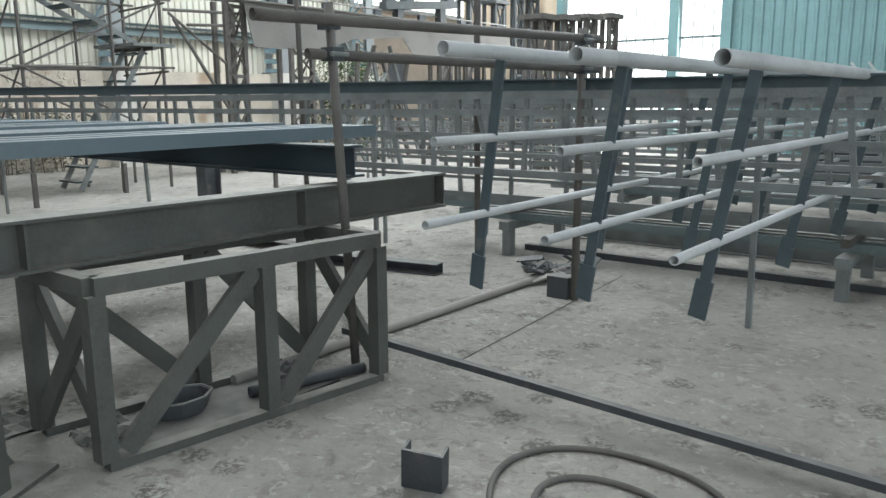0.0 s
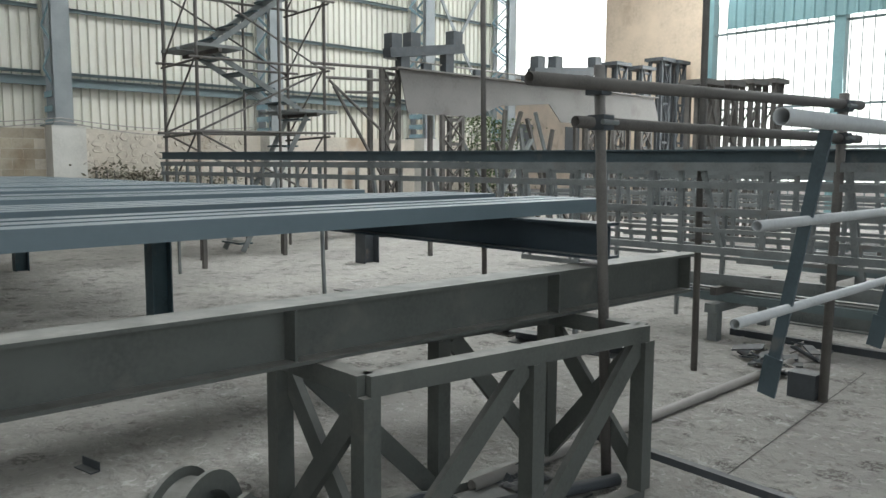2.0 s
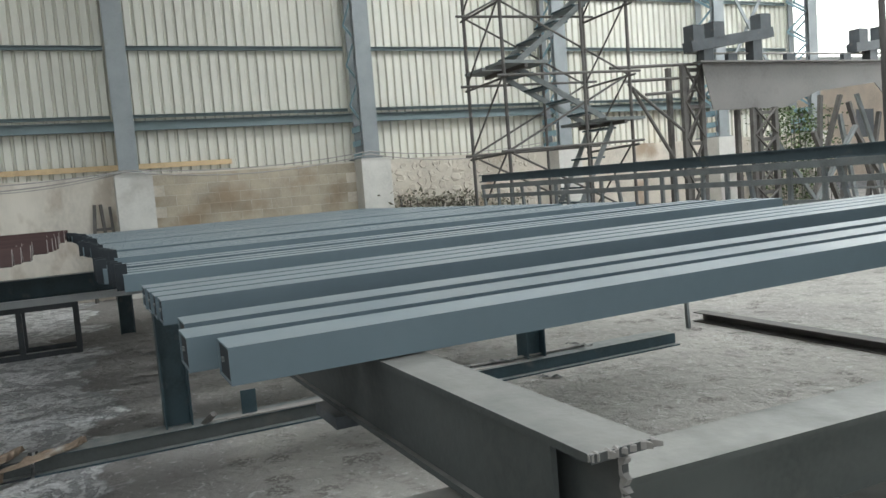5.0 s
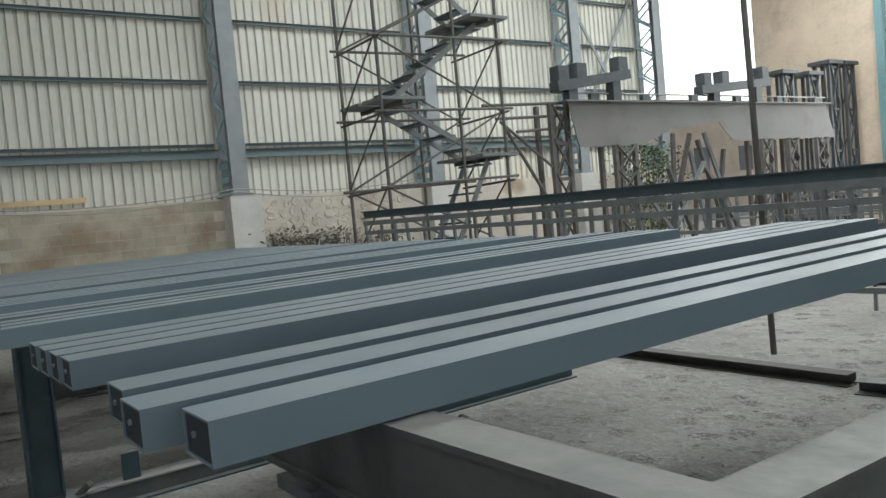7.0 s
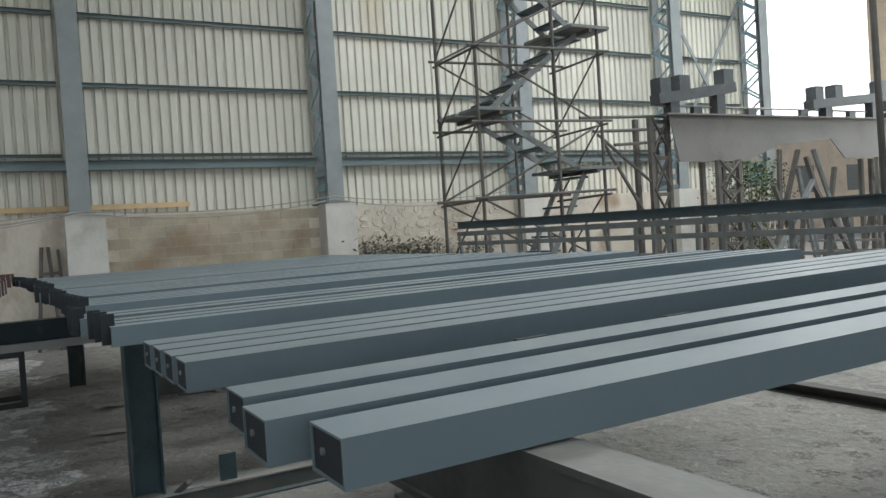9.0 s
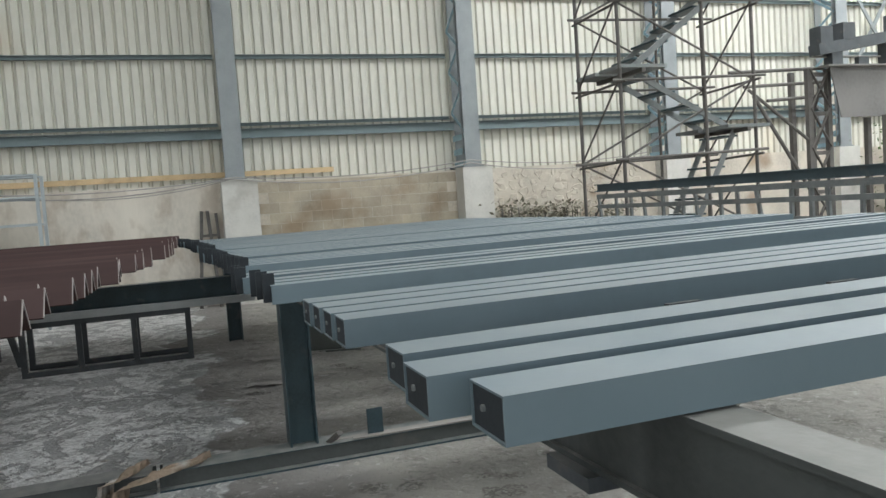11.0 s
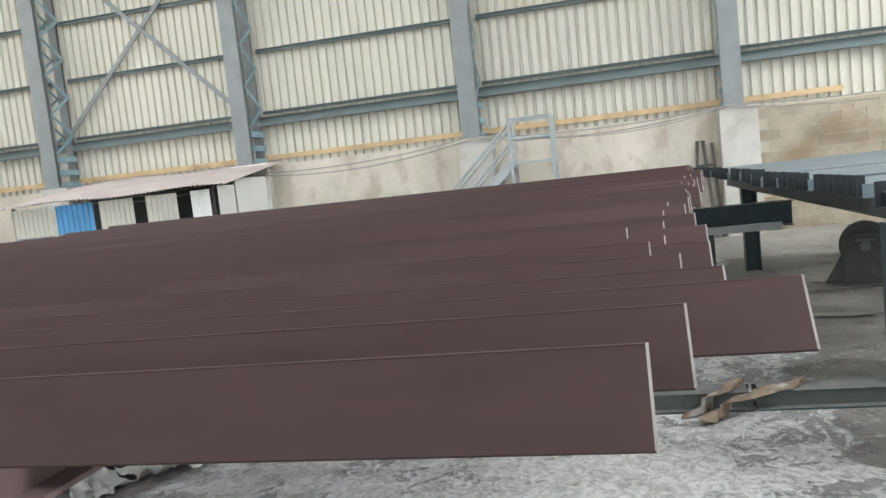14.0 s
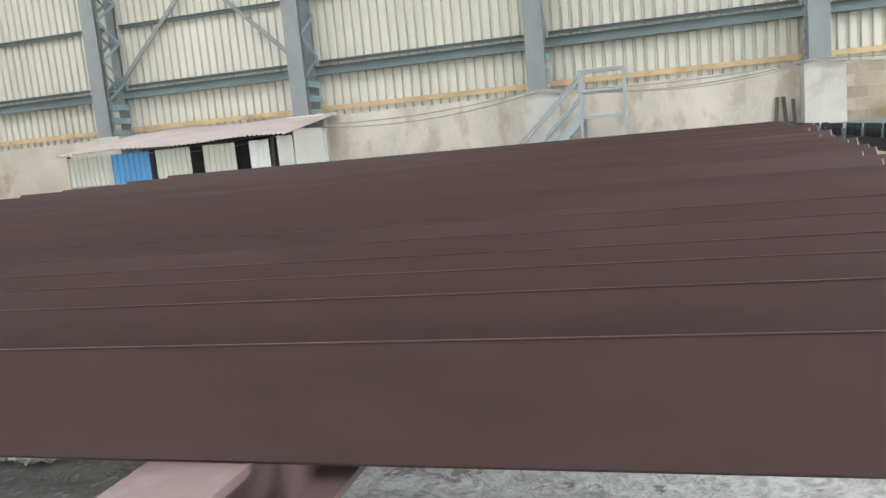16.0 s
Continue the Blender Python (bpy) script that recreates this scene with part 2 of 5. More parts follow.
M_ACCESS = mat("pale_grey_paint", (0.36, 0.39, 0.4), 0.55, vary=0.15, scale=4, stain=(0.25, 0.22, 0.2), stain_at=0.62, stain_scale=4)
M_POST = mat("blue_grey_post", (0.075, 0.1, 0.112), 0.6, vary=0.2, scale=5, bump=0.08, stain=(0.2, 0.18, 0.16), stain_at=0.62, stain_scale=7, stain_amount=0.5)
# dusty grey paled further to stand for haze over the far frames
M_FRAME = mat("haze_paled_dusty_steel", (0.17, 0.18, 0.178), 0.7, vary=0.3, scale=5, bump=0.1, stain=(0.2, 0.17, 0.15), stain_at=0.6, stain_scale=6, stain_amount=0.5, pale_top=0.7)
M_TAN = mat("tan_facade", (0.56, 0.45, 0.34), 0.9, vary=0.2, scale=0.9, stain=(0.38, 0.28, 0.2), stain_at=0.58, stain_scale=1.1, stain_amount=0.5, bump=0.2, bscale=10)


# ---- mesh helpers ----
def box(bm, x0, x1, y0, y1, z0, z1):
    v = [bm.verts.new((x, y, z)) for z in (z0, z1) for x, y in ((x0, y0), (x1, y0), (x1, y1), (x0, y1))]
    for f in ((3, 2, 1, 0), (4, 5, 6, 7), (0, 1, 5, 4), (1, 2, 6, 5), (2, 3, 7, 6), (3, 0, 4, 7)):
        bm.faces.new([v[i] for i in f])


def axes(a, b, up=(0, 0, 1)):
    d = (Vector(b) - Vector(a)).normalized()
    u = Vector(up)
    if abs(d.dot(u)) > 0.98:
        u = Vector((1, 0, 0))
    s = d.cross(u).normalized()
    return d, s, s.cross(d).normalized()


def prism(bm, a, b, outline, up=(0, 0, 1), caps=True):
    """Sweep a closed outline [(side, up)] from a to b."""
    d, s, u = axes(a, b, up)
    rings = [[bm.verts.new(Vector(p) + s * o[0] + u * o[1]) for o in outline] for p in (a, b)]
    n = len(outline)
    for i in range(n):
        bm.faces.new((rings[0][i], rings[0][(i + 1) % n], rings[1][(i + 1) % n], rings[1][i]))
    if caps:
        bm.faces.new(rings[0][::-1])
        bm.faces.new(rings[1])


def bar(bm, a, b, w, h, up=(0, 0, 1)):
    prism(bm, a, b, [(-w / 2, -h / 2), (w / 2, -h / 2), (w / 2, h / 2), (-w / 2, h / 2)], up)


def rod(bm, a, b, r, seg=10):
    prism(bm, a, b, [(r * math.cos(2 * math.pi * i / seg), r * math.sin(2 * math.pi * i / seg)) for i in range(seg)])


def hollow(bm, a, b, r, t, seg=14):
    d, s, u = axes(a, b)
    cs = [(math.cos(2 * math.pi * i / seg), math.sin(2 * math.pi * i / seg)) for i in range(seg)]
    ring = [[bm.verts.new(Vector(p) + s * c[0] * q + u * c[1] * q) for c in cs] for p, q in ((a, r), (b, r), (b, r - t), (a, r - t))]
    for k in range(4):
        for i in range(seg):
            bm.faces.new((ring[k][i], ring[k][(i + 1) % seg], ring[(k + 1) % 4][(i + 1) % seg], ring[(k + 1) % 4][i]))


def ibeam(bm, a, b, h, w, tf=0.012, tw=0.009, up=(0, 0, 1)):
    o = [(-w / 2, -h / 2), (w / 2, -h / 2), (w / 2, -h / 2 + tf), (tw / 2, -h / 2 + tf), (tw / 2, h / 2 - tf), (w / 2, h / 2 - tf),
         (w / 2, h / 2), (-w / 2, h / 2), (-w / 2, h / 2 - tf), (-tw / 2, h / 2 - tf), (-tw / 2, -h / 2 + tf), (-w / 2, -h / 2 + tf)]
    prism(bm, a, b, o, up)


def angle(bm, a, b, leg, t=0.008, up=(0, 0, 1), flip=1):
    o = [(0, 0), (leg * flip, 0), (leg * flip, t), (t * flip, t), (t * flip, leg), (0, leg)]
    prism(bm, a, b, o, up)


def channel(bm, a, b, h, w, t=0.008, up=(0, 0, 1), flip=1):
    o = [(0, -h / 2), (w * flip, -h / 2), (w * flip, -h / 2 + t), (t * flip, -h / 2 + t), (t * flip, h / 2 - t), (w * flip, h / 2 - t), (w * flip, h / 2), (0, h / 2)]
    prism(bm, a, b, o, up)


def part(name, bm, material, parent=None, label="", smooth=False):
    bmesh.ops.recalc_face_normals(bm, faces=bm.faces)
    me = bpy.data.meshes.new(name)
    bm.to_mesh(me)
    bm.free()
    me.materials.append(material)
    if smooth:
        for p in me.polygons:
            p.use_smooth = True
    ob = new(name, me)
    if parent:
        ob.parent = parent
    if label:
        ob["label"] = label
    return ob


def piece(name, fn, material, parent=None, label="", smooth=False):
    bm = bmesh.new()
    fn(bm)
    return part(name, bm, material, parent, label, smooth)


def thing(name, label, category, group="", kind="", at=(0, 0, 0)):
    ob = new(name)
    ob.location = at
    return tagged(ob, label, category, group, kind)


# ---- setting ----
WALL_X, COL_X = -17.85, -17.09          # sheet plane, front of columns
COLS = [-18.1, -13.4, -8.79, -4.08, 0.63, 5.3, 10.1, 15.02, 18.45]   # column centres along the west wall
NORTH_Y = 23.3

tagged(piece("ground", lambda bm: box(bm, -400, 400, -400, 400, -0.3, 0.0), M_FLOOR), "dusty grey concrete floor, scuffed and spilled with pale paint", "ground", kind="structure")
# roof is out of view, added to close the hall from above
tagged(piece("roof", lambda bm: box(bm, -18.3, 12.3, -26, NORTH_Y + 0.3, 9.5, 9.6), M_ROOF), "grey steel sheet roof, added unseen over the hall", "roof", kind="structure")
# wall added behind the view to close the south end
tagged(piece("wall_south", lambda bm: box(bm, -18.0, 12, -26.2, -26, 0, 9.5), M_SHEET), "plain sheeted wall added to close the unseen south end", "wall", kind="structure")


def sheet(bm, a, b, z0, z1, pitch=0.185, depth=0.055):
    """A ribbed sheet from plan point a to b."""
    a, b = Vector((*a, 0)), Vector((*b, 0))
    d = (b - a).normalized()
    nrm = Vector((-d.y, d.x, 0))
    n = max(1, round((b - a).length / pitch))
    step = (b - a).length / n
    pts = []
    for i in range(n):
        for f, o in ((0, 0), (0.6, 0), (0.7, -depth), (0.9, -depth)):
            pts.append(a + d * step * (i + f) + nrm * o)
    pts.append(b)
    lo = [bm.verts.new((p.x, p.y, z0)) for p in pts]
    hi = [bm.verts.new((p.x, p.y, z1)) for p in pts]
    for i in range(len(pts) - 1):
        bm.faces.new((lo[i], lo[i + 1], hi[i + 1], hi[i]))


west = thing("wall_west", "cream ribbed steel sheeting over a plastered masonry plinth", "wall", kind="structure")
edges = COLS
for i in range(len(edges) - 1):
    piece("sheet_panel", lambda bm: sheet(bm, (WALL_X, edges[i + 1] - 0.0), (WALL_X, edges[i]), 2.05, 9.5), M_SHEET, west)
    for z, h in ((3.36, 0.06), (4.64, 0.08), (5.9, 0.08), (7.16, 0.08), (8.42, 0.08)):
        piece("girt", lambda bm: channel(bm, (WALL_X + 0.05, edges[i] + 0.18, z), (WALL_X + 0.05, edges[i + 1] - 0.18, z), h, 0.06), M_GIRT, west)
    piece("girt", lambda bm: channel(bm, (WALL_X + 0.1, edges[i] + 0.1, 3.18), (WALL_X + 0.1, edges[i + 1] - 0.1, 3.18), 0.18, 0.08), M_GIRT, west)
for y0, y1, m in ((COLS[0], COLS[2], M_MASON), (COLS[2], COLS[4], M_PLASTER), (COLS[4], COLS[-1], M_MASON)):
    piece("masonry_plinth", lambda bm: box(bm, -17.8, -17.4, y0, y1, 0, 2.25), m, west)
# strip coloured like the sun glow in the gap under the sheets
piece("flashing", lambda bm: bar(bm, (WALL_X + 0.07, COLS[0], 2.42), (WALL_X + 0.07, 2.6, 2.42), 0.01, 0.1), M_GAPGLOW, west, "yellow-orange strip in place of sunlight through the sheet gap")
for y in COLS:
    piece("pedestal", lambda bm: box(bm, -17.4, -16.98, y - 0.26, y + 0.38, 0, 2.28), M_CONC, west)


def column(y):
    c = thing("laced_column", "grey steel laced column on a concrete pedestal", "column", "columns along the sheeted wall", at=(-17.45, y, 2.28))
    for nm, x in (("front_flange", 0.36), ("back_flange", -0.36)):
        def f(bm):
            ibeam(bm, (x, 0, 0), (x, 0, 7.2), 0.14, 0.34 if x > 0 else 0.2, 0.012, 0.01, up=(1, 0, 0))
        piece(nm, f, M_COL, c)
    for side in (-0.13, 0.15):
        n = 0
        z = 0.75
        while z < 7:
            s = 1 if n % 2 else -1
            piece("lacing_bar", lambda bm: bar(bm, (-0.32 * s, side, z), (0.32 * s, side, z + 0.42), 0.06, 0.012, up=(0, 1, 0)), M_LACE, c)
            z += 0.42
            n += 1
        for z in (0.06, 0.33, 0.62):
            piece("batten", lambda bm: box(bm, -0.32, 0.32, side - 0.006, side + 0.006, z - 0.05, z + 0.07), M_LACE, c)
    piece("base_plate", lambda bm: box(bm, -0.45, 0.45, -0.22, 0.22, 0.0, 0.03), M_COL, c)
    return c


first = column(COLS[0])
for y in COLS[1:]:
    copy_thing(first, pose(-17.45, y, 2.28))

# north end: tan masonry, a wide opening and ribbed green sheets
north = thing("wall_north", "tan masonry and green ribbed sheeting beside a wide bright opening", "wall", kind="structure")
piece("masonry", lambda bm: box(bm, -17.0, -13.1, NORTH_Y, NORTH_Y + 0.3, 0, 9.5), M_TAN, north)
piece("lintel_sheet", lambda bm: sheet(bm, (-12.4, NORTH_Y - 0.2), (-7.5, NORTH_Y - 0.2), 5.7, 9.5, 0.28, 0.05), M_GREEN, north)
piece("sheet_panel", lambda bm: sheet(bm, (-7.45, NORTH_Y), (12, NORTH_Y), 0.0, 9.5, 0.28, 0.05), M_GREEN, north)
for x, w in ((-13.0, 0.22), (-9.15, 0.3), (-7.6, 0.3)):
    piece("post", lambda bm: box(bm, x - w / 2, x + w / 2, NORTH_Y - 0.15, NORTH_Y + 0.15, 0, 9.5), M_GREEN, north)
for z in (2.6, 3.3, 5.6):
    piece("rail", lambda bm: bar(bm, (-13.0, NORTH_Y, z), (-7.6, NORTH_Y, z), 0.06, 0.07), M_GIRT, north)
for i in range(18):
    piece("grille_bar", lambda bm: bar(bm, (-12.8 + 0.3 * i, NORTH_Y, 0), (-12.8 + 0.3 * i, NORTH_Y, 6.5), 0.025, 0.025), M_GIRT, north)

# ---- steel rack: tubes on cross beams ----
def main_beam():
    t = thing("long_steel_beam", "dusty grey-green steel beam with welded stiffeners, resting on a trestle", "steel beam")
    piece("web_and_flanges", lambda bm: ibeam(bm, (-3.21, -0.7, 0.934), (-3.04, 4.27, 0.93), 0.22, 0.16, 0.014, 0.01), M_GREY, t)
    for y in (0.36, 1.66, 3.1, 4.25):
        x, z = -3.21 + 0.0342 * (y + 0.7), 0.932
        piece("stiffener", lambda bm: bar(bm, (x, y, z - 0.092), (x, y, z + 0.092), 0.012, 0.15, up=(1, 0, 0)), M_GREY, t)
    return t


main_beam()


def cross_beam(label, a, b, h, w, m):
    t = thing("cross_beam", label, "steel beam", "cross beams under the stock")
    piece("web_and_flanges", lambda bm: ibeam(bm, a, b, h, w, 0.014, 0.01), m, t)
    return t


t = thing("cross_beam", "dusty grey steel cross beam with a ragged torch-cut end", "steel beam", "cross beams under the stock")
piece("section", lambda bm: ibeam(bm, (-2.79, 0.345, 1.147), (-14.1, 0.1, 1.147), 0.185, 0.112, 0.013, 0.01), M_DIRTY, t)
piece("side_plate", lambda bm: bar(bm, (-2.9, 0.302, 1.147), (-14.1, 0.058, 1.147), 0.01, 0.157), M_DIRTY, t)
piece("lug", lambda bm: box(bm, -3.98, -3.8, 0.24, 0.33, 1.022, 1.053), M_DARK, t, "dark welded lug")
cut_rng = random.Random(8)


def torch_cut(bm, y0, y1, z0, z1, reach, n=26):
    """A ragged torch-cut lip along one edge of the section."""
    rows = []
    for i in range(n + 1):
        u = i / n
        y, z = y0 + (y1 - y0) * u, z0 + (z1 - z0) * u
        x = -2.792 + reach * cut_rng.random() ** 1.5
        w = 0.005 + 0.004 * cut_rng.random()
        dy, dz = (w, 0) if abs(z1 - z0) > abs(y1 - y0) else (0, w)
        rows.append([bm.verts.new(p) for p in ((-2.795, y - dy, z - dz), (-2.795, y + dy, z + dz), (x, y + 0.6 * dy, z + 0.6 * dz), (x, y - 0.7 * dy, z - 0.7 * dz))])
    for a, b in zip(rows, rows[1:]):
        for k in range(4):
            bm.faces.new((a[k], a[(k + 1) % 4], b[(k + 1) % 4], b[k]))
    bm.faces.new(rows[0]), bm.faces.new(rows[-1])


for y0, y1, z0, z1, reach in ((0.345, 0.345, 1.07, 1.225, 0.012), (0.288, 0.402, 1.234, 1.234, 0.014), (0.288, 0.402, 1.061, 1.061, 0.05)):
    piece("burr", lambda bm: torch_cut(bm, y0, y1, z0, z1, reach), M_PLATE, t, "pale torch-cut burr")
cross_beam("dark teal steel cross beam under the tube ends", (-2.95, 3.42, 1.168), (-14.1, 3.28, 1.168), 0.18, 0.16, M_NAVY)
cross_beam("pinkish primed steel cross beam under the angles", (-3.4, -2.74, 1.091), (-14.2, -2.6, 1.177), 0.18, 0.16, M_PINK)
cross_beam("grey steel cross beam under the far angle ends", (-3.4, -7.8, 1.091), (-14.2, -7.6, 1.177), 0.18, 0.16, M_GREY)


def tube(front, back, y0, y1):
    t = thing("steel_tube", "grey painted rectangular steel tube lying on cross beams", "steel tube", "grey tubes on the rack")
    x0, x1, z0, z1, k, rise = back, front, 1.242, 1.32, 0.004, 0.022

    def f(bm):
        o = [(x0, z0), (x1, z0), (x1, z1), (x0, z1)]
        q = [(x0 + k, z0 + k), (x1 - k, z0 + k), (x1 - k, z1 - k), (x0 + k, z1 - k)]
        r = [[bm.verts.new((x, y, z + rise * (y - y0) / (y1 - y0))) for x, z in ol] for ol, y in ((o, y0), (o, y1), (q, y1), (q, y0))]
        for a in range(4):
            for i in range(4):
                bm.faces.new((r[a][i], r[a][(i + 1) % 4], r[(a + 1) % 4][(i + 1) % 4], r[(a + 1) % 4][i]))
    piece("tube_wall", f, M_TUBE, t)
    # near-black plate stands for the dark inside of the open end
    end = piece("end_plate", lambda bm: box(bm, x0 + k, x1 - k, y0 + 0.004, y0 + 0.01, z0 + k, z1 - k), M_BLACK, t, "near-black plate for the dark open tube end")
    if front < -5.2:
        for dx in (0.012, 0.08) if round(-front * 100) % 3 else (0.045,):
            piece("lug", lambda bm: box(bm, x0 + dx, x0 + dx + 0.016, y0 - 0.03, y0 + 0.02, z0 + 0.005, z1 + 0.048), M_BLACK, t, "dark welded lug")
    if front > -5.2:
        piece("plug", lambda bm: rod(bm, ((x0 + x1) / 2 - 0.02, y0 + 0.004, 1.282), ((x0 + x1) / 2 - 0.02, y0 - 0.001, 1.282), 0.006), M_FRAME, end, "pale bolt plug")
    return t


tube_rows = [(-3.526, 0.138, -0.044, 4.22), (-3.721, 0.143, -0.1, 4.22), (-3.94, 0.136, -0.078, 4.22)]
tube_rows += [(-4.498 - 0.157 * i, 0.132, -0.08 - 0.005 * i, 4.25) for i in range(4)]
tube_rows += [(-5.7 - 0.15 * i, 0.108, -0.13 - 0.012 * i, 4.0) for i in range(3)]
tube_rows += [(-6.25 - 0.165 * i, 0.122, -0.2 - 0.01 * i, 3.95) for i in range(2)]
tube_rows += [(-7.15 - 0.15 * i, 0.106, -0.11 - 0.015 * i, 3.95) for i in range(5)]
tube_rows += [(-8.18 - 0.185 * i, 0.132, -0.12 - 0.02 * i - 0.05 * random.random(), 3.9) for i in range(8)]
tube_rows += [(-9.8 - 0.195 * i, 0.138, -0.14 - 0.01 * i - 0.06 * random.random(), 3.85) for i in range(12)]
tube_rows += [(-12.2 - 0.19 * i, 0.138, -0.22 - 0.025 * i - 0.06 * random.random(), 3.8) for i in range(8)]
for f, w, y0, y1 in tube_rows:
    tube(f, f - w, y0, y1)


# thin dark cleats added for the dark slots along the tube's lower edge
for y in (0.92, 1.56):
    packer = thing("packer", "thin dark steel cleat on the lower edge of a grey tube", "packer", "packers under the tubes")
    piece("plate", lambda bm: bar(bm, (-4.5, y, 1.243 + 0.0052 * y), (-4.5, y + 0.12, 1.2436 + 0.0052 * y), 0.05, 0.014), M_DARK, packer)


def leg(x, y, z0, z1):
    t = thing("support_column", "dark teal H-section steel leg under the rack", "steel leg", "legs under the rack")
    piece("section", lambda bm: ibeam(bm, (x, y, z0), (x, y, z1), 0.18, 0.17, 0.012, 0.01, up=(0, 1, 0)), M_TEAL, t)


for x, y in ((-7.53, 0.19), (-7.53, 3.06), (-7.53, -2.5), (-12.9, 0.15), (-12.9, 3.32)):
    leg(x, y, 0.106 if x > -8 else 0.0, 1.056 if y > 0 and y < 1 else 1.078 if y > 0 else 1.034)

for ya, yb, m, lab in ((-6.0, -0.72, M_DARK, "dark dusty steel channel on the floor under the angles"), (-0.7, 4.5, M_TEAL, "dark teal steel channel on the floor under the tubes")):
    base = thing("base_channel", lab, "steel channel", "base channels")
    piece("web", lambda bm: box(bm, -7.51, -7.33, ya, yb, 0.0, 0.012), m, base)
    for x in (-7.58, -7.4):
        ym = min(yb, 1.4)
        piece("flange", lambda bm: box(bm, x, x + 0.012, ya, ym, 0.0125, 0.1), M_DIRTY, base)
        if yb > ym:
            piece("flange", lambda bm: box(bm, x, x + 0.012, ym + 0.002, yb, 0.0125, 0.1), m, base)
    piece("top_plate", lambda bm: box(bm, -7.585, -7.38, ya + 0.02, yb - 0.02, 0.1005, 0.106), m, base)


# ---- brown angles ----
def brown_angle(x, y0, y1, z=1.32):
    t = thing("steel_angle", "red-oxide primed steel angle lying ridge up", "steel angle", "primed angles on the rack")
    c, h, k = 0.107, 0.133, 0.0115

    def f(bm):
        o = [(x, z), (x + c, z - h), (x + c - k / 2, z - h - k / 2), (x, z - k), (x - c + k / 2, z - h - k / 2), (x - c, z - h)]
        r = [[bm.verts.new((px, y, pz)) for px, pz in o] for y in (y0, y1)]
        for i in range(6):
            bm.faces.new((r[0][i], r[0][(i + 1) % 6], r[1][(i + 1) % 6], r[1][i]))
        bm.faces.new(r[0]), bm.faces.new(r[1])
    piece("section", f, M_BROWN, t)
    if x > -5.1:
        piece("worn_ridge", lambda bm: bar(bm, (x + 0.001, y0 - 0.004, z), (x + 0.001, y1, z), 0.0024, 0.0016), M_RIDGE, t, "pale ridge line, worn edge with painted highlight")

    def cut(bm):
        e = 0.008
        for s1 in (1, -1):
            o = [(x, z + 0.001), (x + s1 * c, z - h), (x + s1 * (c - e), z - h - e * 0.2), (x, z - 1.5 * e)]
            v = [bm.verts.new((px, y, pz)) for y in (y0 + 0.003, y0 - 0.002) for px, pz in o]
            bm.faces.new(v[:4]), bm.faces.new(v[4:])
            for i in range(4):
                bm.faces.new((v[i], v[(i + 1) % 4], v[4 + (i + 1) % 4], v[4 + i]))
    piece("cut_end", cut, M_EDGE, t, "pale unpainted cut end")
    return t


rnd = random.Random(4)
ax = -3.75
i = 0
near = [(-3.715, -1.367), (-4.008, -1.287), (-4.23, -1.033), (-4.44, -1.165), (-4.72, -1.245), (-4.95, -1.143), (-5.2, -1.26)]
while ax > -14.1:
    if i < len(near):
        ax, y0 = near[i]
    else:
        y0 = -1.3 + 0.095 * (-5.5 - ax) + 0.22 * rnd.random()
    y1 = -8.9 - 1.0 * rnd.random()
    z = 1.32 + 0.008 * (-3.75 - ax)
    brown_angle(ax, y0, y1, z=z)
    if i in (5, 7):
        brown_angle(ax, y0 - 0.12 - 0.2 * rnd.random(), y1 + 0.2, z=z + 0.0125)
    ax -= 0.25 + 0.03 * rnd.random()
    i += 1


# ---- trestle ----
def trestle():
    t = thing("steel_trestle", "dusty grey welded angle-iron trestle with diagonal braces", "trestle")
    X0, X1, Y0, Y1, H, W = -3.37, -2.81, 1.78, 3.25, 0.82, 0.075

    def skew(y):
        return 0.118 * (y - Y0)
    for x in (X0, X1):
        piece("top_rail", lambda bm: bar(bm, (x + skew(Y0), Y0, H - W / 2), (x + skew(Y1), Y1, H - W / 2), W, W), M_GREY, t)
        piece("bottom_rail", lambda bm: bar(bm, (x + skew(Y0), Y0, 0.02), (x + skew(Y1), Y1, 0.02), W, 0.04), M_GREY, t)
        for y in (Y0, (Y0 + Y1) / 2 + 0.05, Y1):
            piece("leg", lambda bm: bar(bm, (x + skew(y), y, 0.04), (x + skew(y), y, H - W), W, W), M_GREY, t)
        for ya, yb in ((Y0 + 0.08, (Y0 + Y1) / 2), ((Y0 + Y1) / 2 + 0.12, Y1 - 0.03)):
            za, zb = (0.06, H - 0.08) if x == X1 else (H - 0.08, 0.06)
            piece("brace", lambda bm: bar(bm, (x + skew(ya), ya, za), (x + skew(yb), yb, zb), 0.035, 0.085), M_GREY, t)
    for y in (Y0, Y1):
        piece("end_rail", lambda bm: bar(bm, (X0 + skew(y), y, H - W / 2), (X1 + skew(y), y, H - W / 2), W, W), M_GREY, t)
        piece("end_brace", lambda bm: bar(bm, (X0 + skew(y), y, 0.06), (X1 + skew(y), y, H - 0.08), 0.035, 0.085), M_GREY, t)
        piece("end_brace", lambda bm: bar(bm, (X1 + skew(y), y + 0.03, 0.06), (X0 + skew(y), y + 0.03, H - 0.08), 0.035, 0.085), M_GREY, t)
    return t


trestle()


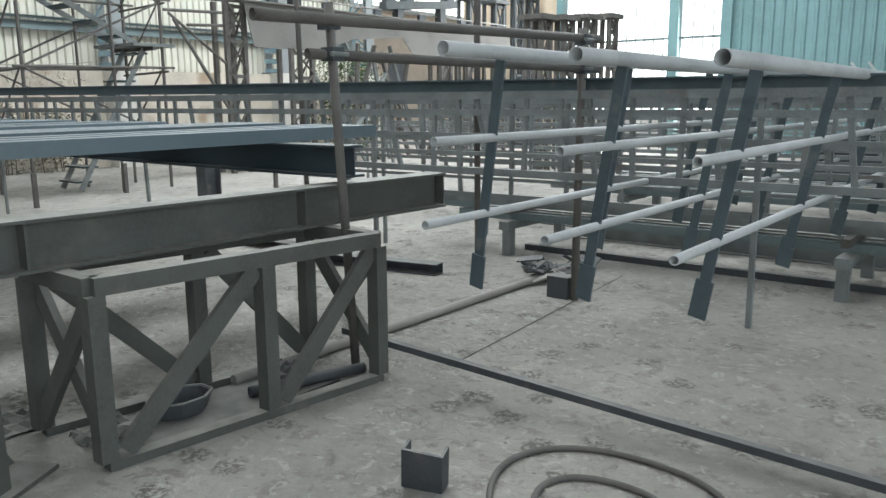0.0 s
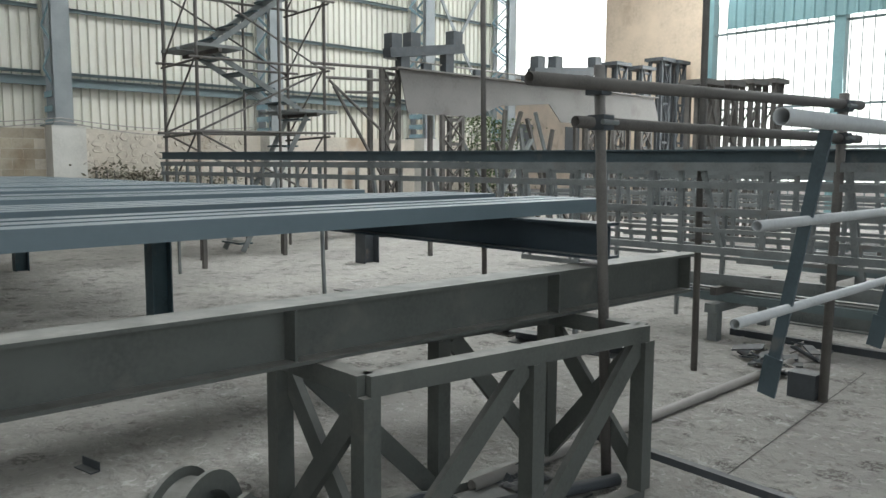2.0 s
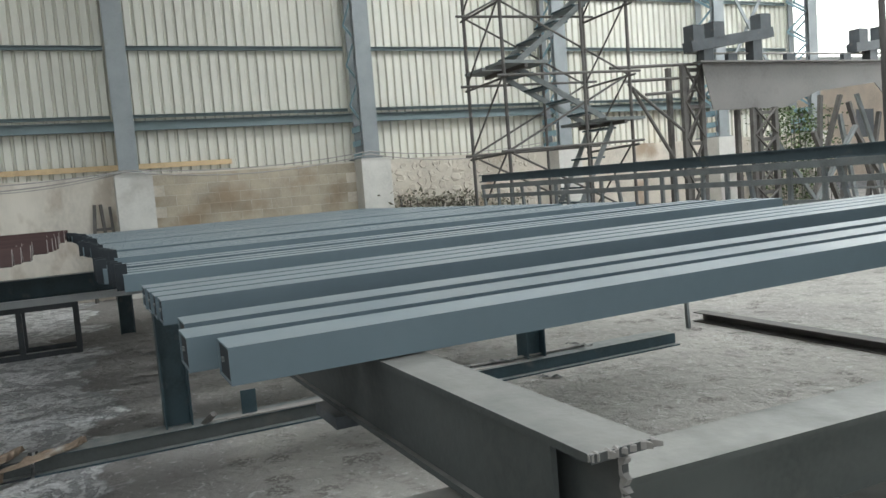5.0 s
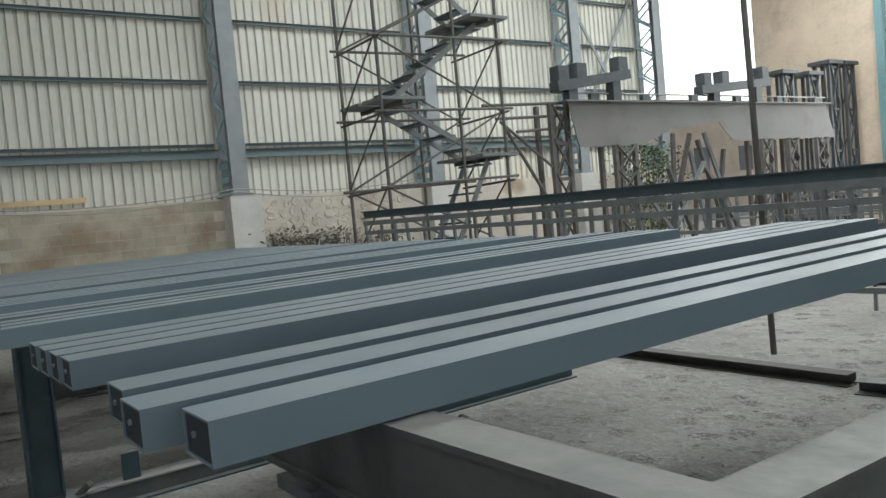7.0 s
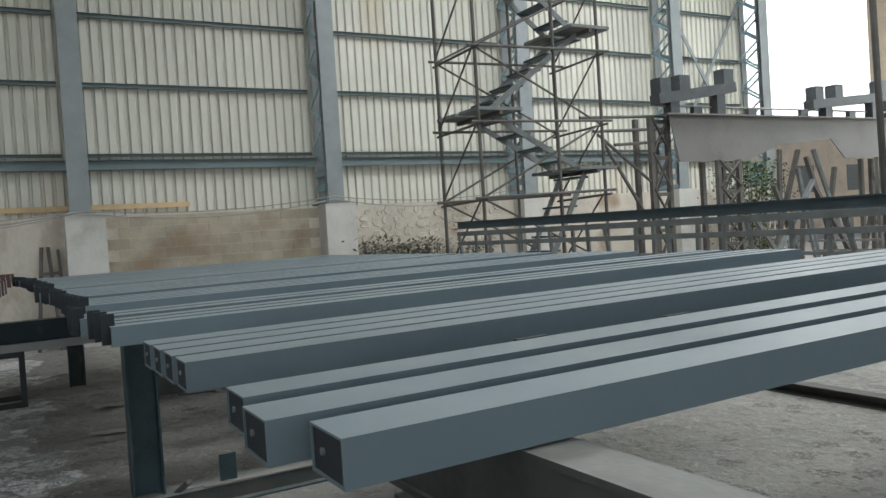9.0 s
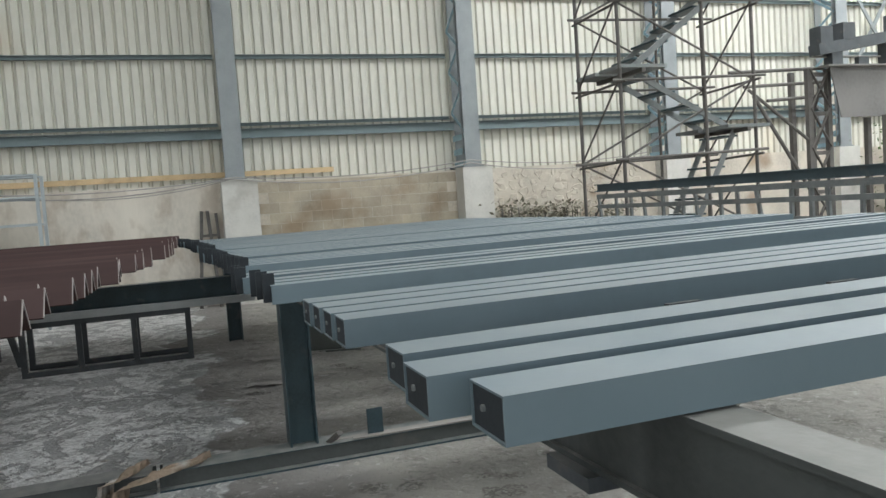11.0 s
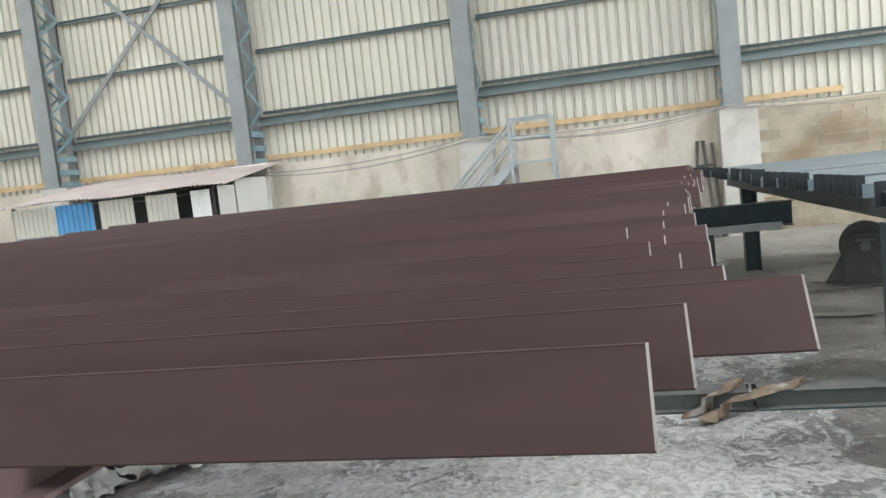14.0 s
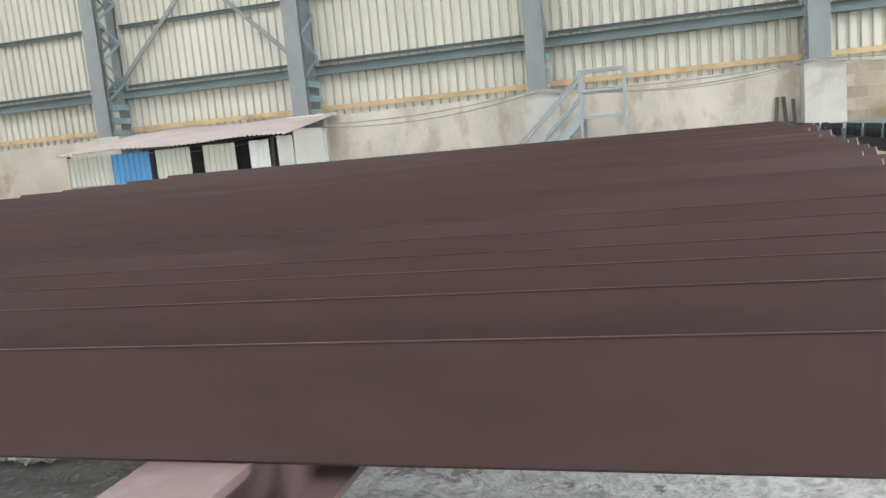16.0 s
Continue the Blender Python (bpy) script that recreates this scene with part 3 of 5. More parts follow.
# ---- railings hung on a beam ----
def railing(x, y0, y1, dz):
    t = thing("pipe_railing", "grey pipe railing panel with flat posts, hung from a beam", "railing", "railing panels")

    def px(z):
        return x - 0.22 * (1.7 - z)
    for z, r in ((1.69 + 1.6 * dz, 0.032), (1.31 + dz, 0.021), (0.93 + dz, 0.021)):
        piece("rail_pipe", lambda bm: hollow(bm, (px(z), y0 + (1.7 - z) * 0.1, z), (px(z), y1, z), r, 0.004), M_PIPE, t, smooth=True)
    y = y0 + 0.55
    while y < y1:
        post = piece("post", lambda bm: bar(bm, (px(0.62) - 0.01, y + 0.05, 0.62), (px(1.66 + 1.6 * dz) - 0.01, y - 0.1, 1.66 + 1.6 * dz), 0.05, 0.016, up=(0, 1, 0)), M_POST, t)
        piece("foot_plate", lambda bm: bar(bm, (px(0.54) - 0.01, y + 0.06, 0.54), (px(0.72) - 0.01, y + 0.03, 0.72), 0.08, 0.012, up=(0, 1, 0)), M_POST, post)
        y += 1.37


for x, y0, dz in ((-1.905, 2.9, 0.016), (-1.338, 3.01, -0.011), (-0.774, 3.02, -0.03)):
    railing(x, y0, 8.6, dz)

# ---- scaffold poles and the beam that carries the railings ----
def scaffold_pole(label, a, b, r=0.025):
    t = thing("scaffold_pole", label, "scaffold pole", "standing scaffold poles")
    piece("tube", lambda bm: hollow(bm, a, b, r, 0.004), M_RUST, t, smooth=True)
    return t


pole_a = scaffold_pole("rusty scaffold pole standing inside the trestle", (-2.82, 3.26, 0), (-2.87, 3.18, 2.0))
scaffold_pole("thin dark scaffold pole standing on the floor", (-3.6, 5.52, 0), (-3.62, 5.5, 4.6))
pole_c = scaffold_pole("dark scaffold pole beside a steel block", (-2.62, 5.42, 0), (-2.58, 5.37, 2.0), 0.03)
scaffold_pole("tall thin scaffold pole behind the rack", (-6.4, 6.15, 0), (-6.42, 6.05, 5.2), 0.028)
for ob, z, x, y in ((pole_a, 1.9, -2.87, 3.18), (pole_a, 1.74, -2.86, 3.19), (pole_c, 1.92, -2.58, 5.37), (pole_c, 1.72, -2.58, 5.37)):
    def clamp(bm):
        box(bm, x - 0.045, x + 0.045, y - 0.04, y + 0.04, z - 0.035, z + 0.035)
    body = piece("clamp", clamp, M_DARK, ob, "dark scaffold clamp")
    piece("bolt", lambda bm: rod(bm, (x + 0.052, y - 0.06, z), (x + 0.052, y + 0.06, z), 0.012, 8), M_FRAME, body)

t = thing("scaffold_ledger", "grey scaffold pipe clamped across two poles", "scaffold pipe", "scaffold ledgers")
piece("tube", lambda bm: hollow(bm, (-2.88, 2.7, 1.905), (-2.55, 5.57, 1.935), 0.03, 0.004), M_RUST, t, smooth=True)
t = thing("scaffold_ledger", "dark scaffold pipe clamped below the first", "scaffold pipe", "scaffold ledgers")
piece("tube", lambda bm: hollow(bm, (-2.9, 3.05, 1.74), (-2.55, 5.57, 1.72), 0.028, 0.004), M_RUST, t, smooth=True)

t = thing("railing_beam", "long dark steel beam on posts that carries the railings", "steel beam")
piece("web_and_flanges", lambda bm: ibeam(bm, (-11.6, 4.9, 1.655), (2.4, 5.7, 1.58), 0.1, 0.1, 0.012, 0.01), M_POST, t)


# ---- ladder frames standing in rows behind the rack ----
def ladder_frame(x0, x1, y, top, mid, low, step, rng, slope=0.06, posts_to=0.0):
    t = thing("lattice_frame", "dark steel ladder frame with uprights and chords, stored standing", "steel frame", "ladder frames in rows")

    def yy(x):
        return y + slope * (x - x0)
    for z, w in ((top, 0.06), (mid, 0.05), (0.62 * mid + 0.38 * low, 0.03), (0.3 * mid + 0.7 * low, 0.03), (low, 0.05)):
        piece("chord", lambda bm: bar(bm, (x0, yy(x0), z), (x1, yy(x1), z), w, w), M_FRAME, t)
    x = x0 + 0.1
    n = 0
    while x < x1:
        lean = rng.uniform(-0.02, 0.02) if n % 3 else rng.uniform(0.06, 0.16)
        zb = posts_to if n % 11 == 1 else low
        piece("upright", lambda bm: bar(bm, (x, yy(x), zb), (x - lean, yy(x), top), 0.036, 0.03, up=(0, 1, 0)), M_FRAME, t)
        x += step * rng.uniform(0.8, 1.2)
        n += 1


rng = random.Random(11)
ladder_frame(-11.5, 2.0, 4.85, 1.54, 1.41, 0.95, 0.3, rng)
ladder_frame(-6.0, 2.5, 6.3, 1.5, 1.15, 0.6, 0.55, rng)
ladder_frame(-5.5, 3.0, 7.4, 1.45, 1.1, 0.7, 0.5, rng)
ladder_frame(-7.5, 3.0, 8.7, 1.5, 1.2, 0.6, 0.6, rng)
ladder_frame(-10.0, 4.0, 10.2, 1.55, 1.25, 0.8, 0.55, rng)
ladder_frame(-9.5, 4.0, 12.0, 1.7, 1.3, 0.8, 0.6, rng)
ladder_frame(-9.0, 5.0, 14.5, 1.9, 1.4, 0.8, 0.7, rng)

# long bars stacked low between the frames
for k, (y, n, z0) in enumerate(((6.7, 6, 0.34), (9.3, 6, 0.34), (11.0, 6, 0.34))):
    t = thing("bar_stack", "stack of long dark steel bars lying on sleepers", "bar stack", "bar stacks behind the rack")
    for j in range(n):
        piece("bar", lambda bm: bar(bm, (-5.5 + rng.random(), y + 0.16 * (j % 4), z0 + 0.14 * (j // 4) + 0.035), (2.5 + rng.random(), y + 0.3 + 0.16 * (j % 4), z0 + 0.14 * (j // 4) + 0.035), 0.07, 0.07), M_FRAME if j % 3 else M_GIRT, t)
    for z in (z0 + 0.105,):
        for x in (-4.0, -1.0, 2.0):
            piece("spacer", lambda bm: bar(bm, (x, y - 0.15, z), (x, y + 0.95, z), 0.06, 0.068), M_RUST, t)
    for x in (-4.0, -1.0, 2.0):
        piece("sleeper", lambda bm: box(bm, x - 0.05, x + 0.05, y - 0.2, y + 1.0, z0 - 0.08, z0), M_FRAME, t)
        for dy in (-0.1, 0.9):
            piece("sleeper_foot", lambda bm: box(bm, x - 0.045, x + 0.045, y + dy - 0.045, y + dy + 0.045, 0, z0 - 0.08), M_FRAME, t)

for label, a, b, h in (("dark steel girder lying on the floor behind the railings", (-3.9, 7.9, 0.16), (3.5, 8.2, 0.16), 0.32), ("dark steel beam lying on the floor", (-6.0, 8.6, 0.12), (-0.5, 8.45, 0.12), 0.24)):
    t = thing("floor_girder", label, "steel beam", "girders on the floor")
    piece("section", lambda bm: ibeam(bm, a, b, h, 0.16, 0.014, 0.01), M_FRAME, t)

# tilted white lattice leaning among the far frames
t = thing("white_lattice", "pale steel lattice leaning among the frames", "steel lattice")
for k in range(5):
    piece("strut", lambda bm: bar(bm, (-2.2 + 0.22 * k, 12.6, 1.0), (-2.9 + 0.22 * k, 12.6, 2.0), 0.07, 0.03), M_PIPE, t)
piece("foot", lambda bm: box(bm, -2.6, -1.0, 12.5, 12.7, 0.0, 1.02), M_DARK, t)


# ---- scaffold tower with a stair ----
def scaffold_tower():
    t = thing("scaffold_tower", "rusty scaffold tower with diagonal bracing", "scaffold tower")
    xs, ys, top = (-13.55, -12.35), (5.82, 8.22), 9.0
    for x in xs:
        for y in ys:
            piece("standard", lambda bm: hollow(bm, (x, y, 0), (x, y, top), 0.028, 0.004, 10), M_RUST, t)
        piece("standard", lambda bm: hollow(bm, (x, 7.3, 0), (x, 7.3, 5.6), 0.024, 0.004, 10), M_RUST, t)
    z = 0.9
    n = 0
    while z < top:
        for x in xs:
            piece("ledger", lambda bm: rod(bm, (x + 0.03, ys[0] - 0.15, z), (x + 0.03, ys[1] + 0.2, z + 0.05), 0.022, 8), M_RUST, t)
            a, b = (ys[0], ys[1]) if n % 2 else (ys[1], ys[0])
            piece("brace", lambda bm: rod(bm, (x - 0.03, a, z), (x - 0.03, b, z + 1.15), 0.018, 8), M_RUST, t)
        for y in ys:
            piece("transom", lambda bm: rod(bm, (xs[0] - 0.1, y, z - 0.06), (xs[1] + 0.15, y, z - 0.02), 0.02, 8), M_RUST, t)
            piece("end_brace", lambda bm: rod(bm, (xs[0], y - 0.03, z), (xs[1], y - 0.03, z + 1.15), 0.016, 8), M_RUST, t)
        z += 1.15
        n += 1
    return t


scaffold_tower()


def stair_flight(ya, za, yb, zb, x=-12.95):
    t = thing("scaffold_stair", "dark blue-grey steel stair flight inside the scaffold tower", "stair", "stair flights in the tower")
    for dx in (-0.32, 0.32):
        piece("stringer", lambda bm: bar(bm, (x + dx, ya, za), (x + dx, yb, zb), 0.02, 0.09), M_FRAME, t)
    n = max(3, round(abs(zb - za) / 0.24))
    for i in range(n):
        f = (i + 0.5) / n
        y, z = ya + (yb - ya) * f, za + (zb - za) * f
        piece("tread", lambda bm: box(bm, x - 0.31, x + 0.31, y - 0.13, y + 0.13, z, z + 0.03), M_TEAL, t)
    for dx in (-0.36, 0.36):
        piece("landing_plank", lambda bm: box(bm, x + dx - 0.3, x + dx + 0.3, yb - 0.4, yb + 0.4, zb, zb + 0.05), M_FRAME, t)
    piece("landing_bearer", lambda bm: box(bm, -13.6, -12.3, yb - 0.03, yb + 0.03, zb - 0.06, zb), M_RUST, t)


stair_flight(6.7, 0.05, 8.05, 2.45)
stair_flight(7.9, 2.5, 6.2, 3.38)
stair_flight(6.2, 3.43, 8.05, 4.75)
stair_flight(7.9, 4.8, 6.3, 6.0)
stair_flight(6.3, 6.05, 8.05, 7.4)


# ---- plate girder on stands ----
def plate_girder():
    t = thing("plate_girder", "pale dusty steel plate girder with notched lower edge, up on stands", "plate girder")

    def web(bm):
        o = [(10.83, 3.55), (20.7, 3.55), (21.1, 2.64), (16.3, 2.66), (15.8, 3.1), (14.0, 2.95), (13.0, 2.63), (11.07, 2.64)]
        r = [[bm.verts.new((x, y, z)) for y, z in o] for x in (-13.41, -13.39)]
        bm.faces.new(r[0]), bm.faces.new(r[1][::-1])
        for i in range(8):
            bm.faces.new((r[0][i], r[0][(i + 1) % 8], r[1][(i + 1) % 8], r[1][i]))
    piece("web_plate", web, M_WEB, t)
    piece("top_flange", lambda bm: box(bm, -13.52, -13.28, 10.7, 20.8, 3.55, 3.58), M_WEB, t)
    for y in (11.6, 13.2, 14.9, 16.6, 18.4, 20.2):
        piece("lug", lambda bm: box(bm, -13.45, -13.35, y - 0.12, y + 0.12, 3.58, 3.72), M_DARK, t)
    piece("hand_rail", lambda bm: rod(bm, (-13.45, 10.5, 3.74), (-13.45, 20.8, 3.74), 0.02, 8), M_PLATE, t)


plate_girder()


def stand(x, y, w, d, h, m, label, name="steel_stand", bays=5, top=True):
    t = thing(name, label, "steel stand", "lattice stands by the opening")
    for sx in (-w / 2, w / 2):
        for sy in (-d / 2, d / 2):
            piece("post", lambda bm: bar(bm, (x + sx, y + sy, 0), (x + sx, y + sy, h), 0.09, 0.09, up=(0, 1, 0)), m, t)
    for k in range(bays):
        za, zb = h * k / bays, h * (k + 1) / bays
        for s in (1, -1):
            piece("lacing", lambda bm: bar(bm, (x + w / 2 + 0.05, y - s * d / 2, za), (x + w / 2 + 0.05, y + s * d / 2, zb), 0.05, 0.02), m, t)
        piece("lacing", lambda bm: bar(bm, (x - w / 2, y + d / 2 + 0.05, za), (x + w / 2, y + d / 2 + 0.05, zb), 0.05, 0.02), m, t)
        piece("tie", lambda bm: bar(bm, (x + w / 2, y - d / 2, zb - 0.1), (x + w / 2, y + d / 2, zb - 0.1), 0.06, 0.07), m, t)
    if top:
        piece("head_beam", lambda bm: box(bm, x - w / 2 - 0.12, x + w / 2 + 0.12, y - d / 2 - 0.15, y + d / 2 + 0.15, h, h + 0.1), m, t)
    return t


for y, h, d in ((10.75, 3.55, 0.45), (12.2, 2.64, 0.6), (17.4, 2.65, 0.4), (18.6, 2.65, 0.4), (20.0, 2.64, 0.5)):
    stand(-13.4 if h < 3 else -13.8, y, 0.4, d, h, M_RUST, "dark braced steel stand under the plate girder", top=False)
for y, h in ((19.4, 4.4), (20.7, 4.4), (21.8, 4.75), (22.7, 4.75)):
    stand(-13.9, y, 0.4, 0.45, h, M_DARK, "dark laced steel column standing by the opening", "laced_stand", 4)
for y, h in ((14.3, 3.1), (15.2, 3.15), (16.2, 3.25), (17.3, 3.35)):
    stand(-8.4, y, 0.35, 0.35, h, M_RUST, "dark laced steel column standing by the opening", "laced_stand", 4)

# heavy blocks lying over the girder
for label, y0, y1, z, tilt in (("dark steel beam with upright blocks lying on the stands", 10.5, 12.65, 3.84, 0.3), ("sunlit dark beam with upright blocks over the girder", 15.1, 18.0, 3.84, 0.26)):
    t = thing("blocked_beam", label, "steel beam", "beams over the girder")
    piece("beam", lambda bm: bar(bm, (-13.4, y0, z), (-13.4, y1, z + tilt), 0.25, 0.2), M_DARK, t)
    for f in (0.08, 0.32, 0.9):
        y = y0 + (y1 - y0) * f
        zz = z + tilt * f + 0.08
        piece("block", lambda bm: box(bm, -13.53, -13.27, y - 0.14, y + 0.14, zz, zz + 0.3), M_DARK, t)
    for f in (0.2, 0.8):
        y = y0 + (y1 - y0) * f
        piece("packer", lambda bm: box(bm, -13.5, -13.3, y - 0.12, y + 0.12, 3.57, z + tilt * f - 0.08), M_DARK, t)

# struts piled under the girder
t = thing("strut_pile", "rusty steel struts and pipes leaning in a heap", "strut pile")
for k in range(12):
    y = 13.6 + 0.32 * k + rng.uniform(-0.1, 0.1)
    piece("strut", lambda bm: bar(bm, (-13.6 + rng.uniform(-0.2, 0.2), y, 0), (-13.7 + rng.uniform(-0.3, 0.2), y + rng.uniform(-2.0, 2.0), rng.uniform(1.9, 3.0)), 0.1, 0.07), M_RUST if k % 3 else M_FRAME, t)
# pipes poking out beside the girder
t = thing("pipe_bracket", "horizontal rusty pipes braced off the first stand", "pipe bracket")
for z, y in ((3.35, 9.1), (3.6, 8.8), (3.1, 9.6)):
    piece("pipe", lambda bm: rod(bm, (-13.6, y, z - 0.1), (-13.7, 11.0, z - 0.02), 0.03, 8), M_RUST, t)
piece("brace", lambda bm: rod(bm, (-13.6, 10.6, 1.2), (-13.6, 9.3, 3.1), 0.035, 8), M_RUST, t)
piece("brace", lambda bm: rod(bm, (-13.6, 9.2, 3.2), (-13.6, 10.6, 2.2), 0.03, 8), M_RUST, t)


# ---- plants ----
def leafy(name, label, centre, size, n, stems, rng, m):
    t = thing(name, label, "plant", "wild plants by the wall")

    def leaves(bm):
        for _ in range(n):
            p = Vector((rng.gauss(0, 0.4), rng.gauss(0, 0.4), rng.random() ** 0.8))
            q = Vector(centre) + Vector((p.x * size[0], p.y * size[1], p.z * size[2]))
            d = Vector((rng.uniform(-1, 1), rng.uniform(-1, 1), rng.uniform(-0.6, 0.8))).normalized()
            s = d.cross(Vector((rng.uniform(-1, 1), rng.uniform(-1, 1), 1))).normalized()
            l, w = rng.uniform(0.06, 0.13), rng.uniform(0.02, 0.04)
            v = [bm.verts.new(q), bm.verts.new(q + d * l * 0.5 + s * w), bm.verts.new(q + d * l), bm.verts.new(q + d * l * 0.5 - s * w)]
            bm.faces.new(v)
    part_leaves = piece("leaves", leaves, m, t)
    for _ in range(stems):
        a = Vector(centre) + Vector((rng.gauss(0, 0.2) * size[0], rng.gauss(0, 0.3) * size[1], 0))
        piece("stem", lambda bm: rod(bm, a, a + Vector((rng.uniform(-0.1, 0.1), rng.uniform(-0.2, 0.2), size[2] * 0.9)), 0.01, 5), M_RUST, t)


M_LEAF = mat("leaf", (0.07, 0.1, 0.035), 0.6, vary=0.4, scale=8, bump=0)
M_DRYLEAF = mat("dry_leaf", (0.2, 0.185, 0.14), 0.8, vary=0.4, scale=8, bump=0)
for y, h in ((6.1, 1.55), (6.7, 1.4), (7.3, 1.45), (8.4, 1.3)):
    leafy("dry_shrub", "dry straggling shrub against the masonry plinth", (-17.15, y, 0.0), (0.25, 0.75, h), 650, 6, rng, M_DRYLEAF)
for y in (16.3, 17.4):
    leafy("green_shrub", "green shrub growing by the far opening", (-16.4, y, 0.0), (0.8, 0.9, 2.9), 1500, 8, rng, M_LEAF)


# ---- yard beyond the openings ----
t = thing("yard_building", "sunlit tan building across the yard", "building", at=(0, 0, 0))
piece("wall", lambda bm: box(bm, -42, -34, 20, 60, 0, 7), M_TAN, t)
piece("roof", lambda bm: box(bm, -42.3, -33.7, 19.7, 60.3, 7, 7.3), M_CONC, t)
for k in range(7):
    w = piece("window", lambda bm: box(bm, -34.03, -33.98, 23 + 5 * k, 24.6 + 5 * k, 2.5, 4.2), M_DARK, t)

M_SKY = bpy.data.materials.new("bright_haze")
M_SKY.use_nodes = True
M_SKY.node_tree.nodes["Principled BSDF"].inputs["Base Color"].default_value = (0.8, 0.8, 0.8, 1)
M_SKY.node_tree.nodes["Principled BSDF"].inputs["Emission Color"].default_value = (1.0, 0.97, 0.9, 1)
M_SKY.node_tree.nodes["Principled BSDF"].inputs["Emission Strength"].default_value = 3.0
tagged(piece("backdrop", lambda bm: [box(bm, -120, 60, 85, 85.2, 0, 45), box(bm, -95.2, -95, -60, 85, 0, 45)], M_SKY), "bright hazy sky beyond the yard", "sky", kind="structure")


# ---- floor things near the trestle ----
def simple(name, label, category, fn, m, group="", part_name="body", smooth=False):
    t = thing(name, label, category, group)
    piece(part_name, fn, m, t, smooth=smooth)
    return t


tied_bar = simple("floor_bar", "long dark steel bar tied to a pole, lying on the floor", "steel bar", lambda bm: bar(bm, (-2.98, 3.33, 0.2), (0.75, 3.47, 0.02), 0.045, 0.035), M_DARK)
piece("tie_wire", lambda bm: [hollow(bm, (-2.9 + 0.02 * k, 3.333, 0.196 - 0.001 * k), (-2.888 + 0.02 * k, 3.3334, 0.1955 - 0.001 * k), 0.036, 0.004, 10) for k in range(3)], M_RUST, tied_bar, "rusty tie wire")
simple("floor_pipe", "dusty pinkish pipe lying on the floor", "pipe", lambda bm: hollow(bm, (-3.19, 2.7, 0.032), (-3.15, 6.2, 0.032), 0.03, 0.004), M_PLATE, smooth=True)
simple("floor_flat", "long dark flat bar lying on blocks", "steel bar", lambda bm: bar(bm, (-4.01, 6.95, 0.03), (2.4, 7.1, 0.03), 0.07, 0.06), M_DARK)
simple("floor_flat", "thin dark flat bar lying on the floor", "steel bar", lambda bm: bar(bm, (-5.6, 8.65, 0.02), (-2.6, 8.98, 0.02), 0.06, 0.035), M_DARK)
simple("steel_block", "dark steel block at the foot of a pole", "steel block", lambda bm: box(bm, -2.84, -2.66, 5.38, 5.52, 0, 0.17), M_DARK)
simple("channel_offcut", "upright dark channel offcut on the floor", "channel offcut", lambda bm: channel(bm, (-1.66, 2.44, 0.0), (-1.64, 2.42, 0.17), 0.17, 0.08, 0.012, up=(1, 0.35, 0)), M_DARK)
simple("angle_offcut", "rusty angle offcut lying on the floor", "channel offcut", lambda bm: channel(bm, (-8.05, 5.48, 0.05), (-5.3, 5.46, 0.05), 0.1, 0.14, 0.01), M_RUST)
simple("beam_offcut", "dark short channel lying behind the trestle", "channel offcut", lambda bm: channel(bm, (-5.2, 5.3, 0.05), (-4.0, 5.55, 0.05), 0.1, 0.14, 0.01), M_DARK)
simple("plate_offcut", "small dark bent plate offcut on the floor", "plate offcut", lambda bm: angle(bm, (-4.78, 1.47, 0.0), (-4.63, 1.5, 0.0), 0.05, 0.006), M_DARK)
simple("steel_stub", "dark steel stub post on the far floor", "steel stub", lambda bm: ibeam(bm, (-10.4, 7.65, 0), (-10.4, 7.65, 0.53), 0.28, 0.25, 0.02, 0.015, up=(0, 1, 0)), M_DARK)
for x, y in ((-12.1, 7.2), (-10.4, 9.0), (-11.4, 5.4)):
    simple("floor_peg", "thin steel peg standing on the floor", "steel peg", lambda bm: bar(bm, (x, y, 0), (x, y, 0.5), 0.06, 0.06, up=(0, 1, 0)), M_RUST, "pegs on the far floor")


def ring_hose(cx, cy, r, label, z=0.014, a0=0.0, a1=2 * math.pi):
    t = thing("hose", label, "hose", "hoses on the floor")

    def f(bm):
        n, k, rr = 48, 8, 0.013
        rings = []
        for i in range(n + 1):
            a = a0 + (a1 - a0) * i / n
            wob = r * (1 + 0.05 * math.sin(3 * a))
            c = Vector((cx + wob * math.cos(a), cy + wob * 0.95 * math.sin(a), z))
            out = Vector((math.cos(a), math.sin(a), 0))
            rings.append([bm.verts.new(c + out * rr * math.cos(2 * math.pi * j / k) + Vector((0, 0, rr * math.sin(2 * math.pi * j / k)))) for j in range(k)])
        for i in range(n):
            for j in range(k):
                bm.faces.new((rings[i][j], rings[i][(j + 1) % k], rings[i + 1][(j + 1) % k], rings[i + 1][j]))
    piece("tube", f, M_RUST, t, smooth=True)


ring_hose(-1.06, 2.78, 0.45, "dusty rubber hose coiled on the floor", a0=-0.6, a1=4.9)
ring_hose(-1.04, 2.71, 0.25, "inner loop of dusty rubber hose", a0=0.0, a1=5.6)
simple("string", "thin wire lying across the floor", "wire", lambda bm: rod(bm, (-2.46, 3.72, 0.004), (-2.68, 6.4, 0.004), 0.003, 5), M_RUST)


# scrap heap by the pole
scrap = thing("scrap_heap", "heap of dark plate scraps and rags", "scrap heap")
